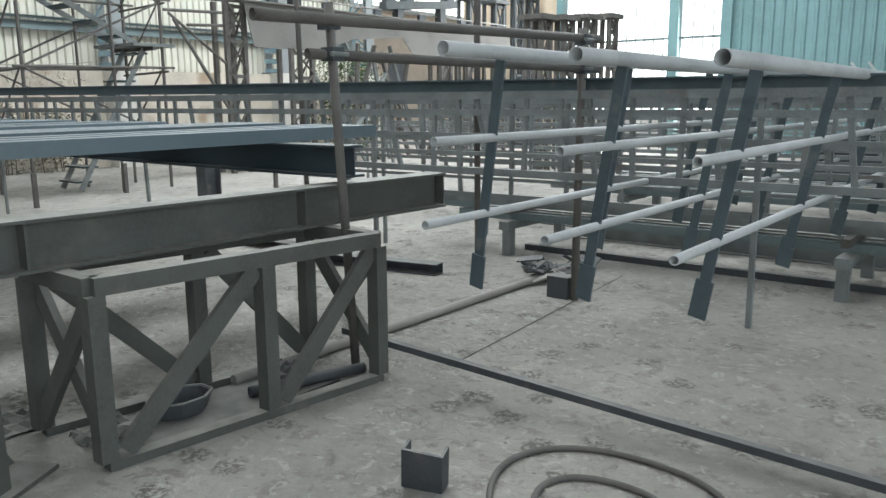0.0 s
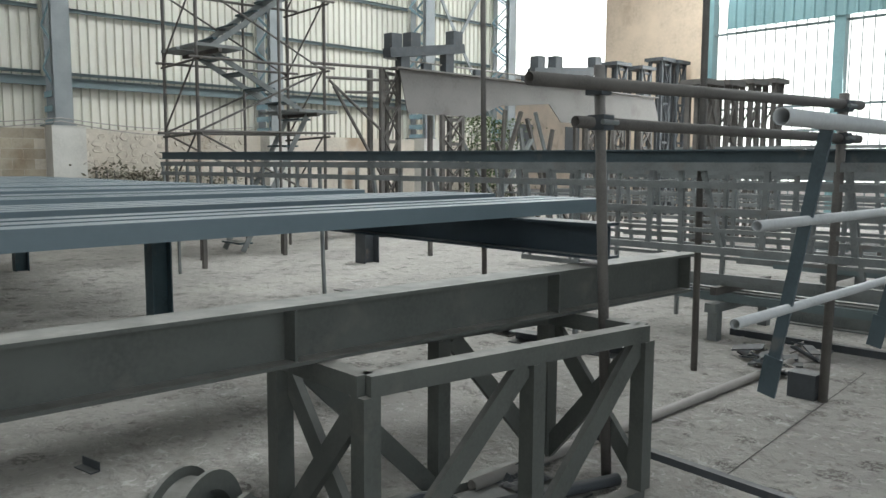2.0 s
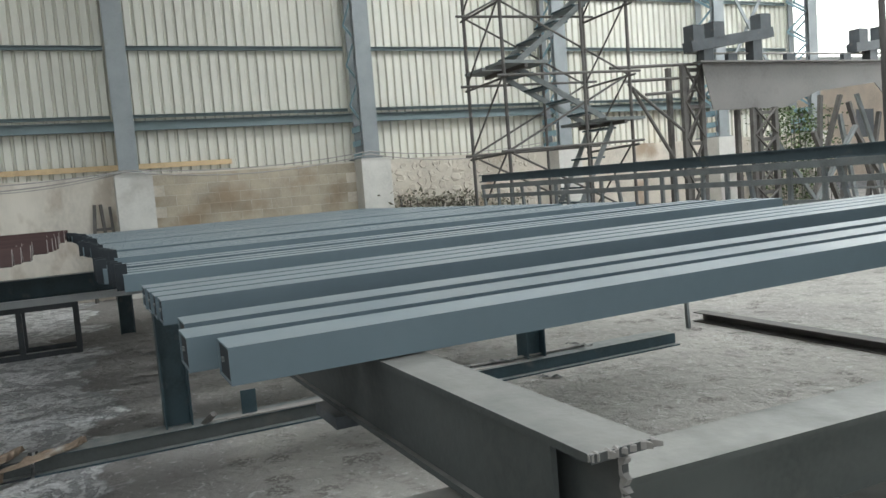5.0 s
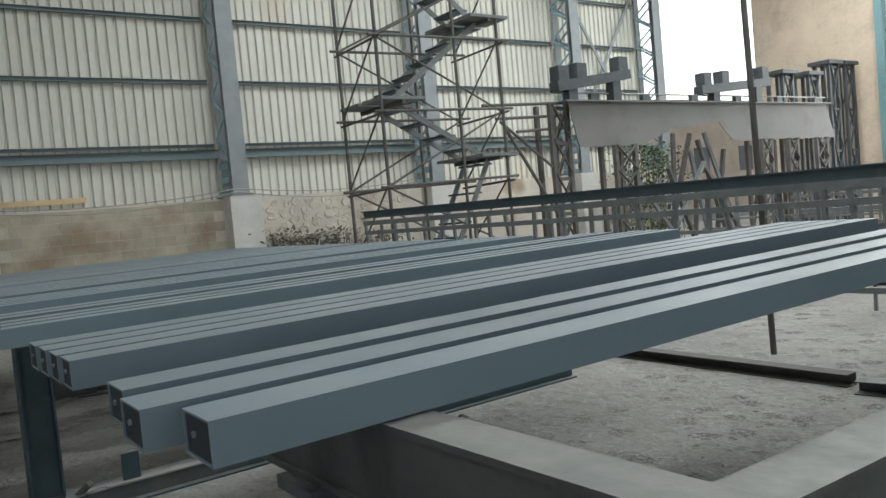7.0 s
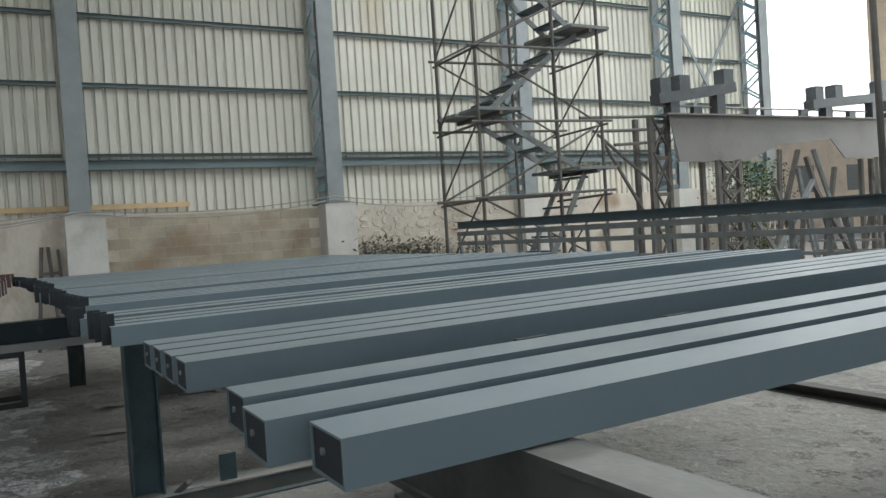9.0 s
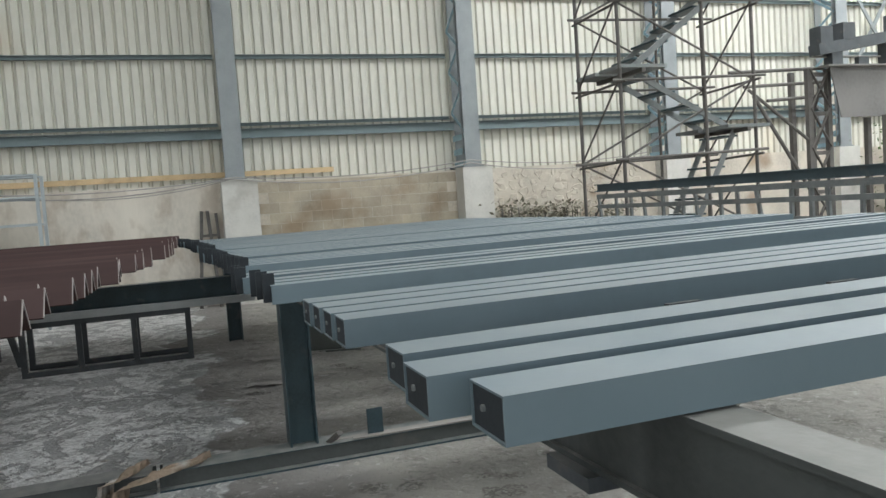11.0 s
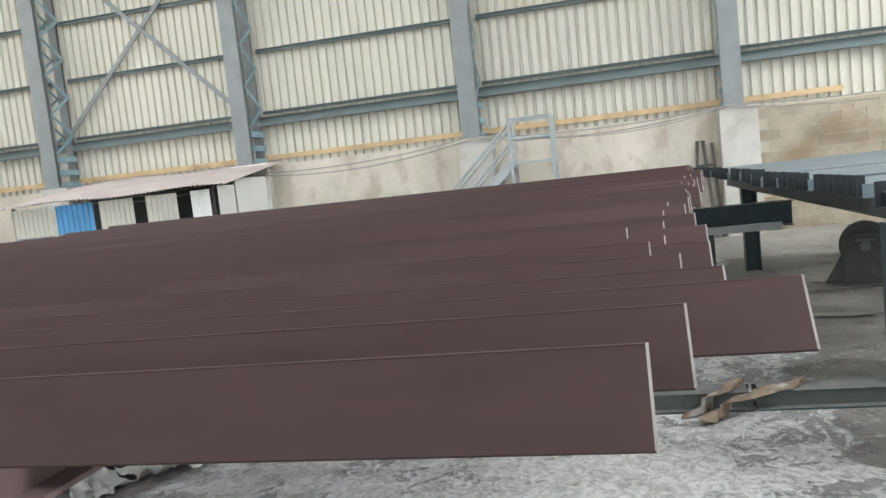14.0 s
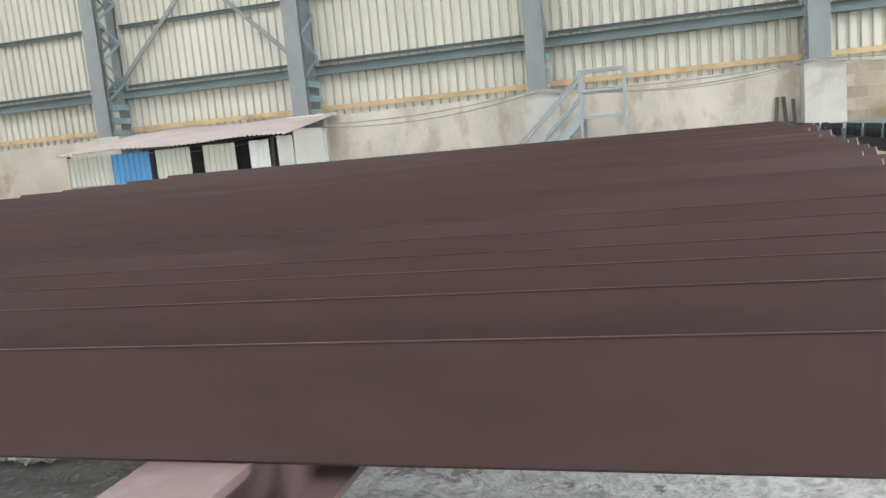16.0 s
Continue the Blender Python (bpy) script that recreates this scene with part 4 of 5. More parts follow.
for k in range(26):
    x, y, z = -3.22 + rng.gauss(0, 0.15), 6.15 + rng.gauss(0, 0.2), 0.01 + 0.12 * rng.random() ** 2
    m = pose(x, y, z, rng.uniform(-35, 35), rng.uniform(-35, 35), rng.uniform(0, 180))

    def f(bm):
        box(bm, -0.05 - 0.1 * rng.random(), 0.1, -0.03, 0.05, -0.006, 0.006)
        bmesh.ops.transform(bm, matrix=m, verts=bm.verts)
    piece("scrap", f, M_DARK if k % 4 else M_PLATE, scrap)

# crumpled scraps lying within the trestle
for k, (x, y, s) in enumerate(((-3.12, 1.95, 0.2), (-3.1, 2.95, 0.2), (-3.55, 1.7, 0.22))):
    def f(bm):
        n = 9
        g = [[bm.verts.new((x + s * (i / n - 0.5), y + 1.3 * s * (j / n - 0.5), 0.01 + 0.05 * abs(noise.noise(Vector((i * 0.45 + k * 7, j * 0.45, 3)))) * 2)) for j in range(n + 1)] for i in range(n + 1)]
        for i in range(n):
            for j in range(n):
                bm.faces.new((g[i][j], g[i + 1][j], g[i + 1][j + 1], g[i][j + 1]))
    simple("crumpled_sheet", "dark crumpled sheet lying under the trestle", "sheet scrap", f, M_DARK if k % 2 else M_GREY, "crumpled scraps")

# shallow metal pan and a flat sheet inside the trestle
def pan():
    t = thing("metal_pan", "dark shallow eight-sided metal pan under the trestle", "pan")
    cs = [(math.cos(math.pi * (i + 0.5) / 4), math.sin(math.pi * (i + 0.5) / 4)) for i in range(8)]

    def f(bm):
        rings = [[bm.verts.new((-3.07 + 0.85 * r * c, 2.3 + 1.15 * r * s, z)) for c, s in cs] for r, z in ((0.1, 0.03), (0.13, 0.1), (0.145, 0.1), (0.115, 0.018))]
        for a, b in zip(rings, rings[1:]):
            for i in range(8):
                bm.faces.new((a[i], a[(i + 1) % 8], b[(i + 1) % 8], b[i]))
        bm.faces.new(rings[0]), bm.faces.new(rings[-1])
    piece("bowl", f, M_DARK, t)
    piece("rim", lambda bm: [bar(bm, (-3.07 + 0.122 * cs[i][0], 2.3 + 0.165 * cs[i][1], 0.102), (-3.07 + 0.122 * cs[(i + 1) % 8][0], 2.3 + 0.165 * cs[(i + 1) % 8][1], 0.102), 0.012, 0.006) for i in range(8)], M_FRAME, t, "worn pale rim")


pan()
simple("flat_sheet", "dark flat sheet lying under the trestle", "sheet scrap", lambda bm: bar(bm, (-3.02, 2.0, 0.008), (-2.98, 3.1, 0.008), 0.4, 0.01), M_DIRTY, "crumpled scraps")
simple("short_pipe", "short dark pipe lying under the trestle", "pipe", lambda bm: hollow(bm, (-2.95, 2.62, 0.045), (-2.75, 3.25, 0.045), 0.03, 0.004), M_DARK, smooth=True)

# grit, chips and small offcuts on the floor
def chips(bm):
    for k in range(5400):
        if k < 4700:
            x, y = rng.uniform(-5.5, 1.5), 1.8 + 6.7 * rng.random() ** 1.3
        else:
            x, y = rng.uniform(-14, -3.2), rng.uniform(-4, 6)
        s = 0.004 + 0.022 * rng.random() ** 4
        a = rng.uniform(0, 3.14)
        c, d = math.cos(a) * s * 1.7, math.sin(a) * s * 1.7
        h = s * rng.uniform(0.2, 0.6)
        v = [bm.verts.new((x + c, y + d, 0)), bm.verts.new((x - d * 0.6, y + c * 0.6, 0)), bm.verts.new((x - c, y - d, 0)), bm.verts.new((x + d * 0.5, y - c * 0.5, 0)), bm.verts.new((x + 0.2 * c, y, h))]
        for i in range(4):
            bm.faces.new((v[i], v[(i + 1) % 4], v[4]))
M_GRIT = mat("dusty_grit", (0.27, 0.248, 0.222), 0.9, vary=0.45, scale=7, bump=0.2)
tagged(piece("grit", chips, M_GRIT), "scattered grit, chips and slag on the floor", "grit", kind="stuff")


# ---- roller wheels ----
def roller(x, y, z, r, turn, label, foot=True):
    t = thing("roller_stand", label, "roller stand", "roller stands", at=(x, y, 0))
    t.rotation_euler = (0, 0, radians(turn))

    def wheel(bm):
        prof = [(r, -0.06), (r, -0.045), (r - 0.03, -0.04), (r - 0.03, 0.04), (r, 0.045), (r, 0.06), (r - 0.06, 0.06), (r - 0.07, 0.02), (0.05, 0.02), (0.05, -0.02), (r - 0.07, -0.02), (r - 0.06, -0.06)]
        n = 36
        rings = [[bm.verts.new((q[0] * math.cos(2 * math.pi * i / n), q[1], z + q[0] * math.sin(2 * math.pi * i / n))) for q in prof] for i in range(n)]
        for i in range(n):
            for j in range(len(prof)):
                bm.faces.new((rings[i][j], rings[(i + 1) % n][j], rings[(i + 1) % n][(j + 1) % len(prof)], rings[i][(j + 1) % len(prof)]))
    piece("wheel", wheel, M_GREY, t)
    piece("axle", lambda bm: rod(bm, (0, -0.2, z), (0, 0.2, z), 0.05, 14), M_FRAME, t, "dusty axle end")
    for s in (-0.14, 0.14):
        def plate(bm):
            o = [(-0.2, -z), (0.2, -z), (0.19, 0.05), (0.1, 0.12), (-0.1, 0.12), (-0.19, 0.05)]
            rr = [[bm.verts.new((px, s + dy, z + pz)) for px, pz in o] for dy in (-0.01, 0.01)]
            bm.faces.new(rr[0]), bm.faces.new(rr[1][::-1])
            for i in range(6):
                bm.faces.new((rr[0][i], rr[0][(i + 1) % 6], rr[1][(i + 1) % 6], rr[1][i]))
        cheek = piece("bracket", plate, M_GREY, t)
        piece("keeper", lambda bm: box(bm, -0.09, 0.09, s + (0.011 if s > 0 else -0.025), s + (0.025 if s > 0 else -0.011), z + 0.055, z + 0.075), M_FRAME, cheek)
    for sx in (-1, 1):
        def gusset(bm):
            o = [(sx * 0.19, 0.021), (sx * 0.4, 0.021), (sx * 0.205, z - 0.05)]
            rr = [[bm.verts.new((px, dy, pz)) for px, pz in o] for dy in (-0.012, 0.012)]
            bm.faces.new(rr[0]), bm.faces.new(rr[1][::-1])
            for i in range(3):
                bm.faces.new((rr[0][i], rr[0][(i + 1) % 3], rr[1][(i + 1) % 3], rr[1][i]))
        piece("gusset", gusset, M_GREY, t)
    piece("base_plate", lambda bm: box(bm, -0.42, 0.42, -0.2, 0.2, 0, 0.02), M_GREY, t)


roller(-2.95, 1.2, 0.38, 0.21, -60, "grey steel roller wheel in a bracket beside the trestle")
roller(-11.4, 1.05, 0.42, 0.25, 75, "grey-blue roller wheel bracket standing under the rack")

for x, y in ((-12.8, -2.63), (-6.2, -7.76), (-12.8, -7.63)):
    t = thing("rack_trestle", "dark steel A-frame trestle under the angles", "trestle", "A-frames under the rack")
    for s in (-1, 1):
        piece("leg", lambda bm: bar(bm, (x, y + s * 0.28, 0), (x, y + s * 0.05, 1.0), 0.07, 0.07), M_DARK, t)
    piece("head", lambda bm: box(bm, x - 0.05, x + 0.05, y - 0.1, y + 0.1, 0.98, 1.023 if x > -7 else 1.076), M_DARK, t)

# bench frame with a pale and a dark beam on it
t = thing("bench_frame", "dark welded bench frame standing on the floor", "bench frame")
for x in (-12.45, -11.95):
    for z in (0.57, 0.03):
        piece("rail", lambda bm: bar(bm, (x, -2.2, z), (x, -0.4, z), 0.06, 0.06), M_DARK, t)
    for y in (-2.17, -1.6, -1.02, -0.43):
        piece("post", lambda bm: bar(bm, (x, y, 0.06), (x, y, 0.54), 0.06, 0.06, up=(0, 1, 0)), M_DARK, t)
for y in (-2.17, -0.43):
    piece("cross_rail", lambda bm: bar(bm, (-12.45, y, 0.57), (-11.95, y, 0.57), 0.05, 0.055), M_DARK, t)
simple("pale_channel", "pale dusty steel channel lying on the bench frame", "steel channel", lambda bm: bar(bm, (-11.97, -2.3, 0.64), (-11.97, 0.35, 0.64), 0.1, 0.08), M_PIPE)
simple("dark_beam", "dark blue-black steel beam lying on the bench frame", "steel beam", lambda bm: ibeam(bm, (-12.4, -2.9, 0.745), (-12.4, 0.55, 0.745), 0.29, 0.2, 0.014, 0.01), M_TEAL)

# rags and torn strips lying about the base channel
for k, (x, y, z, s, turn) in enumerate(((-7.47, 3.5, 0.14, 0.16, 20), (-7.49, 2.75, 0.125, 0.14, 70), (-7.44, 2.3, 0.13, 0.18, 100), (-8.0, 1.75, 0.012, 0.22, 30), (-8.3, 2.3, 0.012, 0.16, 140), (-7.15, 3.0, 0.012, 0.12, 50), (-11.2, 0.6, 0.012, 0.5, 95), (-9.9, 0.35, 0.012, 0.4, 80))):
    def f(bm):
        n = 8
        c, d = math.cos(radians(turn)), math.sin(radians(turn))
        g = []
        for i in range(n + 1):
            row = []
            for j in range(5):
                u, v = s * 1.6 * (i / n - 0.5), s * 0.4 * (j / 4 - 0.5)
                v *= 1 + 0.5 * noise.noise(Vector((i * 0.7, k, 0)))
                row.append(bm.verts.new((x + u * c - v * d, y + u * d + v * c, z + 0.035 * max(0, noise.noise(Vector((i * 0.6, j * 0.6, k * 5)))))))
            g.append(row)
        for i in range(n):
            for j in range(4):
                bm.faces.new((g[i][j], g[i + 1][j], g[i + 1][j + 1], g[i][j + 1]))
    simple("torn_strip", "torn crumpled strip of dark dusty sheet", "sheet scrap", f, M_DIRTY if k < 6 else M_PLATE, "torn strips by the base channel")

# torn pale sheets and a dark pipe on the floor below the angles
def torn_sheet(k, x, y, sx, sy, turn, high):
    def f(bm):
        n, m = 20, 14
        c, d = math.cos(radians(turn)), math.sin(radians(turn))
        g = []
        for i in range(n + 1):
            row = []
            for j in range(m + 1):
                u, v = sx * (i / n - 0.5), sy * (j / m - 0.5)
                u += 0.3 * sx * noise.noise(Vector((j * 0.22, k * 3.1, 1)))
                v += 0.3 * sy * noise.noise(Vector((i * 0.18, k * 2.3, 2)))
                fold = abs(noise.noise(Vector((i * 0.25, j * 0.32, k * 4.0)))) + 0.3 * abs(math.sin(i * 0.5 + 0.2 * j + k))
                row.append(bm.verts.new((x + u * c - v * d, y + u * d + v * c, 0.008 + high * fold)))
            g.append(row)
        for i in range(n):
            for j in range(m):
                bm.faces.new((g[i][j], g[i + 1][j], g[i + 1][j + 1], g[i][j + 1]))
    simple("torn_sheet", "crumpled pale plastic sheet lying on the floor", "sheet scrap", f, M_PALESHEET, "pale sheets below the angles", smooth=k % 2 == 0)


M_PALESHEET = mat("pale_dirty_plastic", (0.5, 0.49, 0.46), 0.55, vary=0.25, scale=3, bump=0.2, bscale=25, stain=(0.28, 0.25, 0.22), stain_at=0.54, stain_scale=2.5, stain_amount=0.7)
for k, row in enumerate(((-6.75, -4.35, 0.75, 0.5, 35, 0.12), (-6.85, -5.0, 0.6, 0.45, 110, 0.1), (-6.35, -4.6, 0.5, 0.3, 70, 0.08), (-7.0, -3.75, 0.55, 0.3, 15, 0.06), (-6.3, -5.5, 0.6, 0.4, 140, 0.1))):
    torn_sheet(k, *row)
simple("floor_pipe", "dark dented pipe lying among pale sheets on the floor", "pipe", lambda bm: hollow(bm, (-6.2, -4.95, 0.05), (-7.1, -4.25, 0.05), 0.04, 0.005), M_DARK, smooth=True)
for k, (x, y, turn) in enumerate(((-6.5, -5.4, 20), (-6.7, -5.75, 28), (-6.1, -5.9, 12))):
    c, d = math.cos(radians(turn)), math.sin(radians(turn))
    simple("wood_board", "dusty pale board lying on the floor under the angles", "board", lambda bm: bar(bm, (x - 0.5 * c, y - 0.5 * d, 0.17), (x + 0.5 * c, y + 0.5 * d, 0.17), 0.12, 0.03), M_PLATE, "boards below the angles")
    simple("board_block", "grey block under a dusty board", "block", lambda bm: box(bm, x - 0.08, x + 0.08, y - 0.08, y + 0.08, 0, 0.155), M_CONC, "blocks below the angles")

# tabs, flats and rubbish along the base channel
simple("steel_tab", "dark teal steel tab standing on the base channel", "steel tab", lambda bm: box(bm, -7.45, -7.435, 0.61, 0.715, 0.1, 0.285), M_TEAL)
for k, (y0, y1, x) in enumerate(((0.35, 2.9, -7.47), (0.5, 2.2, -7.41), (1.3, 3.6, -7.55))):
    simple("flat_strip", "pale dusty flat strip lying on the base channel", "flat strip", lambda bm: bar(bm, (x, y0, 0.106 + 0.008 * k), (x + 0.03, y1, 0.106 + 0.008 * k), 0.05, 0.008), M_PLATE, "strips on the base channel")
simple("wood_chip", "brown wooden wedge by the leg", "wedge", lambda bm: bar(bm, (-7.45, 0.35, 0.1), (-7.39, 0.41, 0.17), 0.05, 0.03), M_RUST)
simple("cream_block", "cream coloured block beside the base channel", "block", lambda bm: box(bm, -7.28, -7.15, -2.55, -2.42, 0, 0.12), M_CONC)
simple("rusty_box", "small rusty steel box beside the base channel", "block", lambda bm: box(bm, -7.25, -7.05, -2.85, -2.65, 0, 0.1), M_RUST)
simple("cream_block", "broken cream block beside the base channel", "block", lambda bm: bar(bm, (-7.26, -2.2, 0.03), (-7.2, -2.06, 0.03), 0.1, 0.06), M_CONC)


def rag(bm):
    """A twisted, tattered cloth drawn over the channel."""
    for oy, ox, sd, length, width in ((0.0, 0.0, 1, 1.0, 0.2), (-0.1, -0.12, 6, 0.55, 0.16)):
        a, b = Vector((-7.12 + ox, -1.03 + oy, 0.015)), Vector((-7.46 + ox, -0.42 + oy, 0.2))
        nu, nv = 26, 16
        g = []
        for i in range(nu + 1):
            u = length * i / nu
            c = a.lerp(b, u)
            c.z = 0.015 + 0.13 * min(1, max(0, (u - 0.25) / 0.3)) + 0.03 * math.sin(5 * u + sd)
            wide = width * (0.55 + 0.45 * math.sin(math.pi * u) + 0.3 * noise.noise(Vector((u * 5, sd, 0))))
            row = []
            for j in range(nv + 1):
                v = j / nv - 0.5
                fold = 0.028 * math.sin(v * 17 + 3 * u + sd) + 0.03 * noise.noise(Vector((u * 6, v * 5, sd)))
                row.append(bm.verts.new((c.x + v * wide * 0.9, c.y - v * wide * 0.55 + 0.02 * noise.noise(Vector((v * 9, u * 9, sd))), max(0.006 if u < 0.22 else 0.118, c.z + fold))))
            g.append(row)
        for i in range(nu):
            for j in range(nv):
                bm.faces.new((g[i][j], g[i + 1][j], g[i + 1][j + 1], g[i][j + 1]))


M_RAG = mat("dirty_cloth", (0.22, 0.165, 0.12), 0.95, vary=0.35, scale=6, bump=0.4, bscale=30, stain=(0.5, 0.48, 0.45), stain_at=0.5, stain_scale=4)
simple("rag", "crumpled dirty cloth lying over the base channel", "rag", rag, M_RAG, smooth=True)
simple("steel_ring", "dark steel ring lying on the floor under the angles", "steel ring", lambda bm: hollow(bm, (-13.4, -3.0, 0.0), (-13.4, -3.0, 0.22), 0.32, 0.05, 24), M_DARK, smooth=True)


# ---- wall things ----
def platform():
    t = thing("stair_platform", "grey steel access platform with handrails and a short stair", "access platform")
    x0, x1, y0, y1, z = -16.9, -16.3, -3.26, -2.52, 1.73
    piece("deck", lambda bm: box(bm, x0, x1, y0, y1, z - 0.04, z), M_ACCESS, t)
    for x in (x0, x1):
        for y in (y0, y1):
            piece("post", lambda bm: bar(bm, (x, y, 0), (x, y, 2.51), 0.05, 0.05, up=(0, 1, 0)), M_ACCESS, t)
        for zz in (2.5, 2.14):
            piece("handrail", lambda bm: rod(bm, (x, y0, zz), (x, y1, zz), 0.022, 8), M_ACCESS, t)
        piece("stringer", lambda bm: bar(bm, (x, y0, z), (x, y0 - 1.75, 0.05), 0.03, 0.16), M_ACCESS, t)
        for dz in (0.7, 0.35):
            piece("stair_rail", lambda bm: rod(bm, (x, y0, z + dz), (x, y0 - 1.75, 0.05 + dz), 0.022, 8), M_ACCESS, t)
        piece("stair_post", lambda bm: rod(bm, (x, y0 - 1.6, 0), (x, y0 - 1.6, 0.9), 0.022, 8), M_ACCESS, t)
    for k in range(8):
        f = (k + 0.5) / 8
        piece("tread", lambda bm: box(bm, x0, x1, y0 - 1.75 * f - 0.1, y0 - 1.75 * f + 0.1, z * (1 - f), z * (1 - f) + 0.025), M_ACCESS, t)


platform()


def lean_to():
    t = thing("lean_to_shed", "low lean-to shed of mixed metal sheets with a ribbed roof", "shed")

    def roof(bm):
        n = 52
        rows = []
        for i in range(n * 2 + 1):
            y = -12.85 + 4.7 * i / (2 * n)
            dz = 0.035 * (i % 2)
            rows.append([bm.verts.new((x, y, z + dz - 0.02 * math.sin(y * 2.3))) for x, z in ((-14.85, 1.91), (-17.35, 2.28))])
        for i in range(n * 2):
            bm.faces.new((rows[i][0], rows[i + 1][0], rows[i + 1][1], rows[i][1]))
    piece("roof_sheet", roof, M_SHEDROOF, t, "dusty pink ribbed roof sheet")
    for y0, y1, m in ((-12.7, -11.85, M_SHEET), (-11.74, -10.93, M_BLUESHEET), (-10.8, -10.08, M_SHEET), (-9.82, -9.18, M_SHEET), (-8.9, -8.52, M_WHITE)):
        panel = piece("wall_sheet", lambda bm: sheet(bm, (-15.0, y1), (-15.0, y0), 0.0, 1.86, 0.11, 0.02), m, t)
        piece("sheet_batten", lambda bm: bar(bm, (-14.99, y0, 1.3), (-14.99, y1, 1.3), 0.02, 0.04), M_COL, panel)
    piece("end_sheet", lambda bm: prism(bm, (-15.0, -8.36, 0), (-15.6, -8.36, 0), [(0, 0), (0.01, 0), (0.01, 1.9), (0, 1.9)]), M_WHITE, t, "white end sheet")
    piece("end_sheet", lambda bm: prism(bm, (-15.66, -8.36, 0), (-16.95, -8.36, 0), [(0, 0), (0.01, 0), (0.01, 2.02), (0, 2.02)]), M_WHITE, t, "white end sheet")
    for y in (-12.75, -10.5, -8.5):
        piece("post", lambda bm: bar(bm, (-15.1, y, 0), (-15.1, y, 1.9), 0.05, 0.05, up=(0, 1, 0)), M_RUST, t)
    piece("back_sheet", lambda bm: box(bm, -17.36, -17.32, -12.75, -8.45, 0, 2.15), M_DARK, t)


M_SHEDROOF = mat("pink_roof_sheet", (0.5, 0.43, 0.41), 0.7, vary=0.15, scale=2)
M_BLUESHEET = mat("blue_sheet", (0.1, 0.3, 0.55), 0.5, vary=0.15, scale=2)
M_WHITE = mat("white_paint", (0.78, 0.78, 0.75), 0.6, vary=0.06, scale=2, stain=(0.55, 0.52, 0.46), stain_at=0.62)
lean_to()
simple("white_pier", "white painted pier face with a red fire point notice", "pier", lambda bm: box(bm, -16.985, -16.972, -9.1, -8.29, 0, 2.285), M_WHITE)

M_RED = mat("red_paint", (0.4, 0.08, 0.06), 0.6, vary=0.2, scale=20, bump=0)


def letters(text, x, y, z, size, m, turn=90):
    cu = bpy.data.curves.new("notice", "FONT")
    cu.body, cu.size, cu.extrude, cu.align_x = text, size, 0.001, "CENTER"
    ob = new("notice_text", cu)
    ob.matrix_world = pose(x, y, z, 90, 0, turn)
    ob.data.materials.append(m)
    return tagged(ob, "red painted notice reading %s on the white pier" % text.lower(), "notice", "fire point notice")


letters("FIRE", -16.968, -8.74, 2.08, 0.11, M_RED)
letters("POINT", -16.968, -8.74, 1.92, 0.11, M_RED)


def cable(points, label, r=0.012, sag=0.15):
    t = thing("cable", label, "cable", "cables along the wall")

    def f(bm):
        pts = []
        for a, b in zip(points, points[1:]):
            for i in range(10):
                u = i / 10
                p = Vector(a).lerp(Vector(b), u)
                p.z -= sag * 4 * u * (1 - u)
                pts.append(p)
        pts.append(Vector(points[-1]))
        rings = []
        for k, p in enumerate(pts):
            d, e, u = axes(pts[max(0, k - 1)], pts[min(len(pts) - 1, k + 1)])
            rings.append([bm.verts.new(p + e * r * math.cos(math.pi * q / 3) + u * r * math.sin(math.pi * q / 3)) for q in range(6)])
        for p, q in zip(rings, rings[1:]):
            for k in range(6):
                bm.faces.new((p[k], p[(k + 1) % 6], q[(k + 1) % 6], q[k]))
        bm.faces.new(rings[0]), bm.faces.new(rings[-1])
    piece("strand", f, M_CABLE, t)


M_CABLE = mat("grey_cable", (0.32, 0.3, 0.28), 0.7, vary=0.2, scale=5, bump=0)
cable([(-16.93, -13, 2.0), (-16.93, -8.6, 2.1), (-16.93, -4.1, 2.3), (-16.93, 0.6, 2.32), (-16.93, 5.2, 2.42), (-17.2, 9.5, 2.4)], "grey cable sagging along the plinth top", sag=0.13)
cable([(-16.92, -13, 1.95), (-16.92, -8.6, 2.06), (-16.92, -4.0, 2.27), (-16.92, 0.5, 2.3), (-16.92, 5.2, 2.36), (-17.2, 9.5, 2.34)], "second grey cable sagging along the plinth top", sag=0.2)
cable([(-16.95, -2.4, 2.1), (-16.95, 0.5, 2.28)], "thin cable looping to the pier", r=0.008, sag=0.12)

# cross bracing in one bay
t = thing("wall_bracing", "grey steel cross bracing between two columns", "bracing")
for a, b in (((-17.72, -13.25, 3.5), (-17.72, -9.1, 7.5)), ((-17.66, -9.1, 3.5), (-17.66, -13.25, 7.5))):
    piece("brace", lambda bm: bar(bm, a, b, 0.03, 0.09), M_COL, t)
t = thing("wall_bracing", "grey steel cross bracing near the far opening", "bracing")
for a, b in (((-17.72, 15.2, 2.9), (-17.72, 18.3, 7.6)), ((-17.66, 18.3, 2.9), (-17.66, 15.2, 7.6))):
    piece("brace", lambda bm: bar(bm, a, b, 0.03, 0.1), M_COL, t)

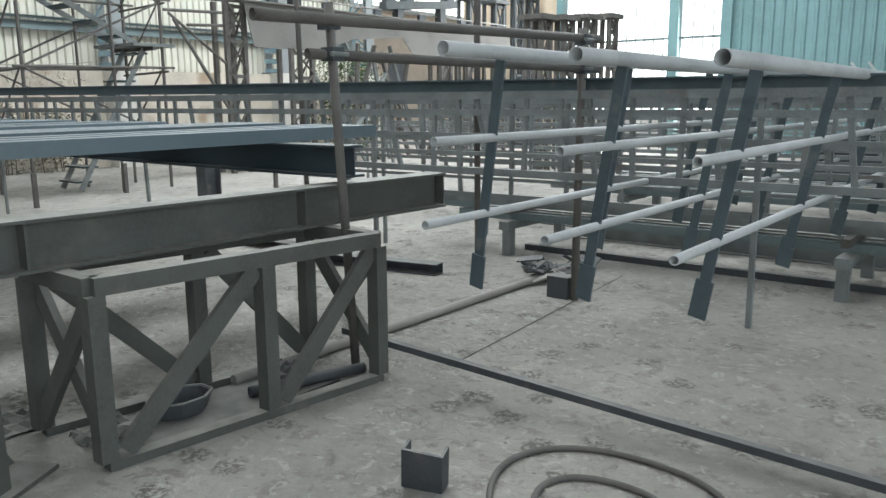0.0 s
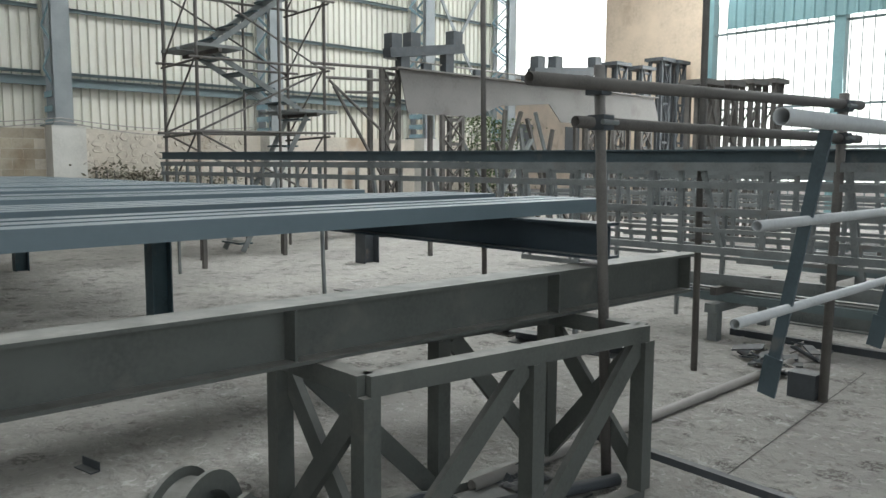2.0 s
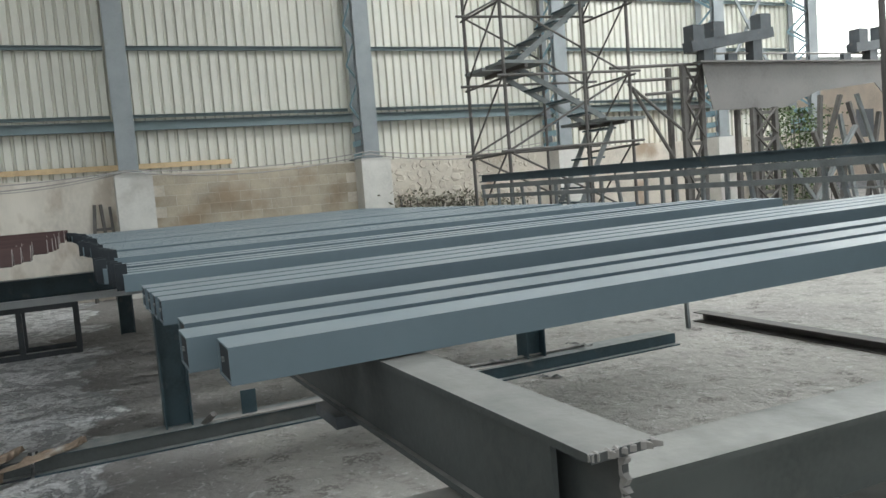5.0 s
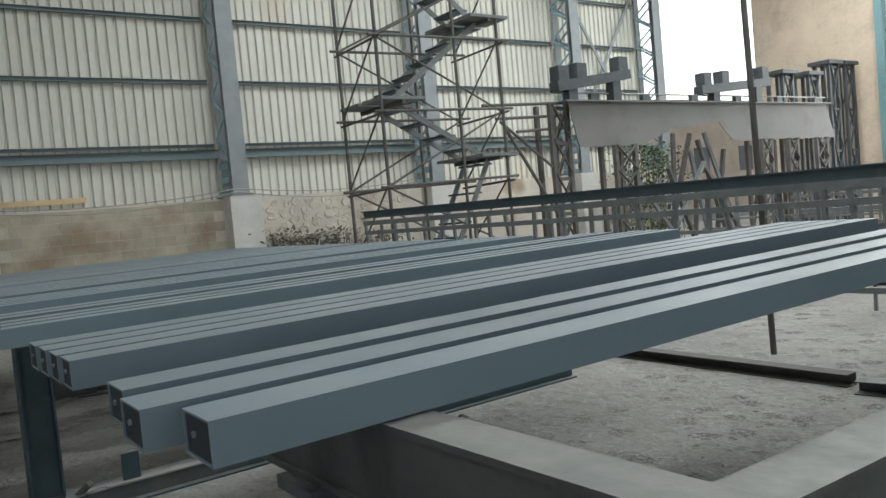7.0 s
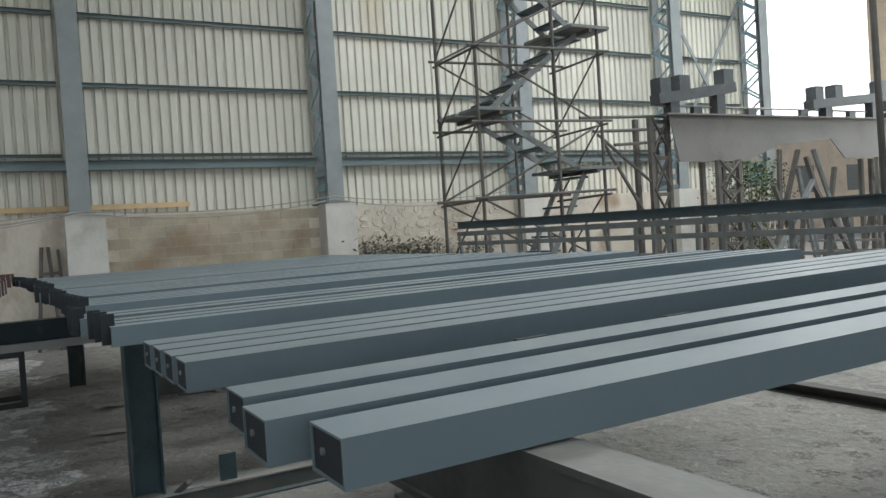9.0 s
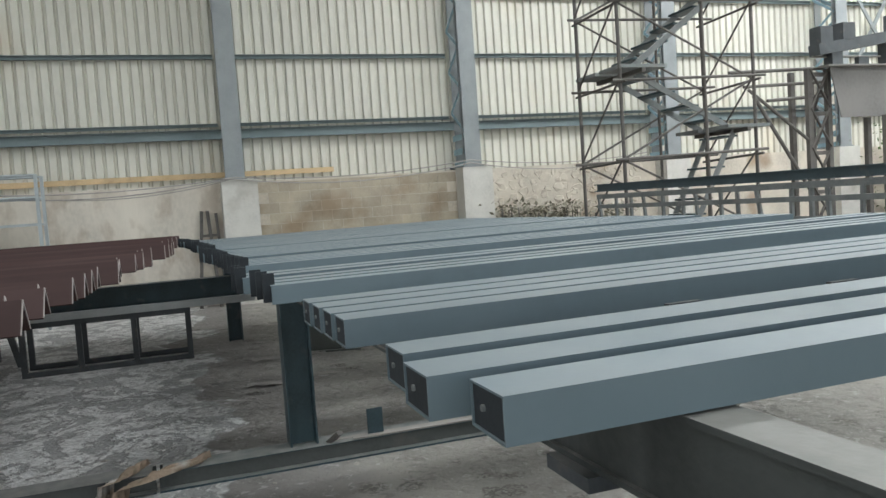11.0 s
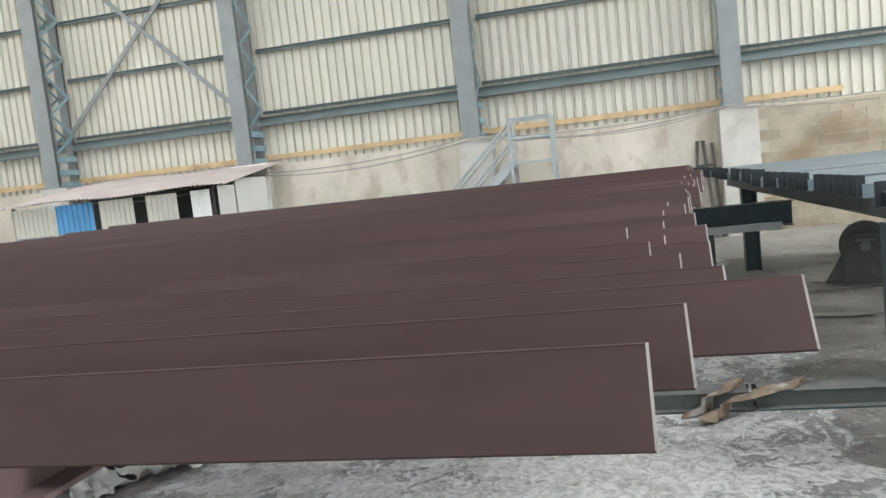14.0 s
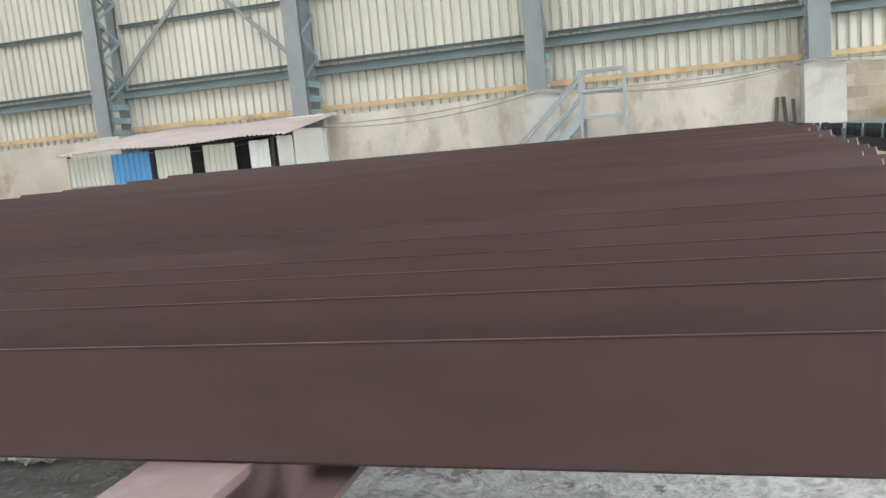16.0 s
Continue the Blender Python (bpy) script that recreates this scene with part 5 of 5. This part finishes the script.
# little wooden rack leaning by the plinth
t = thing("wooden_rack", "small brown wooden rack leaning on the plinth", "wooden rack")
for a, b in (((-17.0, -0.15, 0), (-17.36, 0.0, 1.75)), ((-17.0, 0.2, 0), (-17.36, 0.1, 1.75)), ((-17.1, 0.32, 0), (-17.36, 0.25, 1.7))):
    piece("stile", lambda bm: bar(bm, a, b, 0.05, 0.04), M_RUST, t)
piece("rung", lambda bm: bar(bm, (-17.25, -0.05, 1.3), (-17.27, 0.28, 1.3), 0.03, 0.05), M_RUST, t)

# rough stones of the plinth between the columns, and coping lumps
stones = thing("rubble_plinth_face", "rough rubble stone face on part of the plinth", "stonework", kind="structure")
for y in [5.85 + 0.245 * k for k in range(15)]:
    for z in [0.1 + 0.185 * k for k in range(12)]:
        yy, zz = y + rng.uniform(-0.09, 0.09), min(2.1, z + rng.uniform(-0.07, 0.07))
        w, h = rng.uniform(0.07, 0.17), rng.uniform(0.06, 0.125)

        def f(bm):
            n = 6
            ring = [(w * math.cos(2 * math.pi * i / n) * rng.uniform(0.65, 1.2), h * math.sin(2 * math.pi * i / n) * rng.uniform(0.65, 1.2)) for i in range(n)]
            lo = [bm.verts.new((-17.41, yy + a, zz + b)) for a, b in ring]
            hi = [bm.verts.new((-17.41 + rng.uniform(0.012, 0.045), yy + a * 0.85, zz + b * 0.85)) for a, b in ring]
            bm.faces.new(hi)
            for i in range(n):
                bm.faces.new((lo[i], lo[(i + 1) % n], hi[(i + 1) % n], hi[i]))
        piece("stone", f, M_MASON, stones)

# concrete blocks of the plinth where its courses show
def blocks(y0, y1, rows):
    me = None
    row = 0
    z = 0.02
    while z + 0.2 < 2.25:
        y = y0 + (0.2 if row % 2 else 0.0)
        while y + 0.4 <= y1:
            if me is None:
                bm = bmesh.new()
                box(bm, 0, 0.012, 0.004, 0.396, 0.003, 0.197)
                ob = part("block", bm, M_BLOCK, west)
                me = ob.data
            else:
                ob = new("block", me)
                ob.parent = west
            ob.location = (-17.405 + rng.uniform(0, 0.006), y, z)
            y += 0.4
        z += 0.2
        row += 1


blocks(1.03, 5.06, 11)
blocks(-13.1, -9.15, 11)
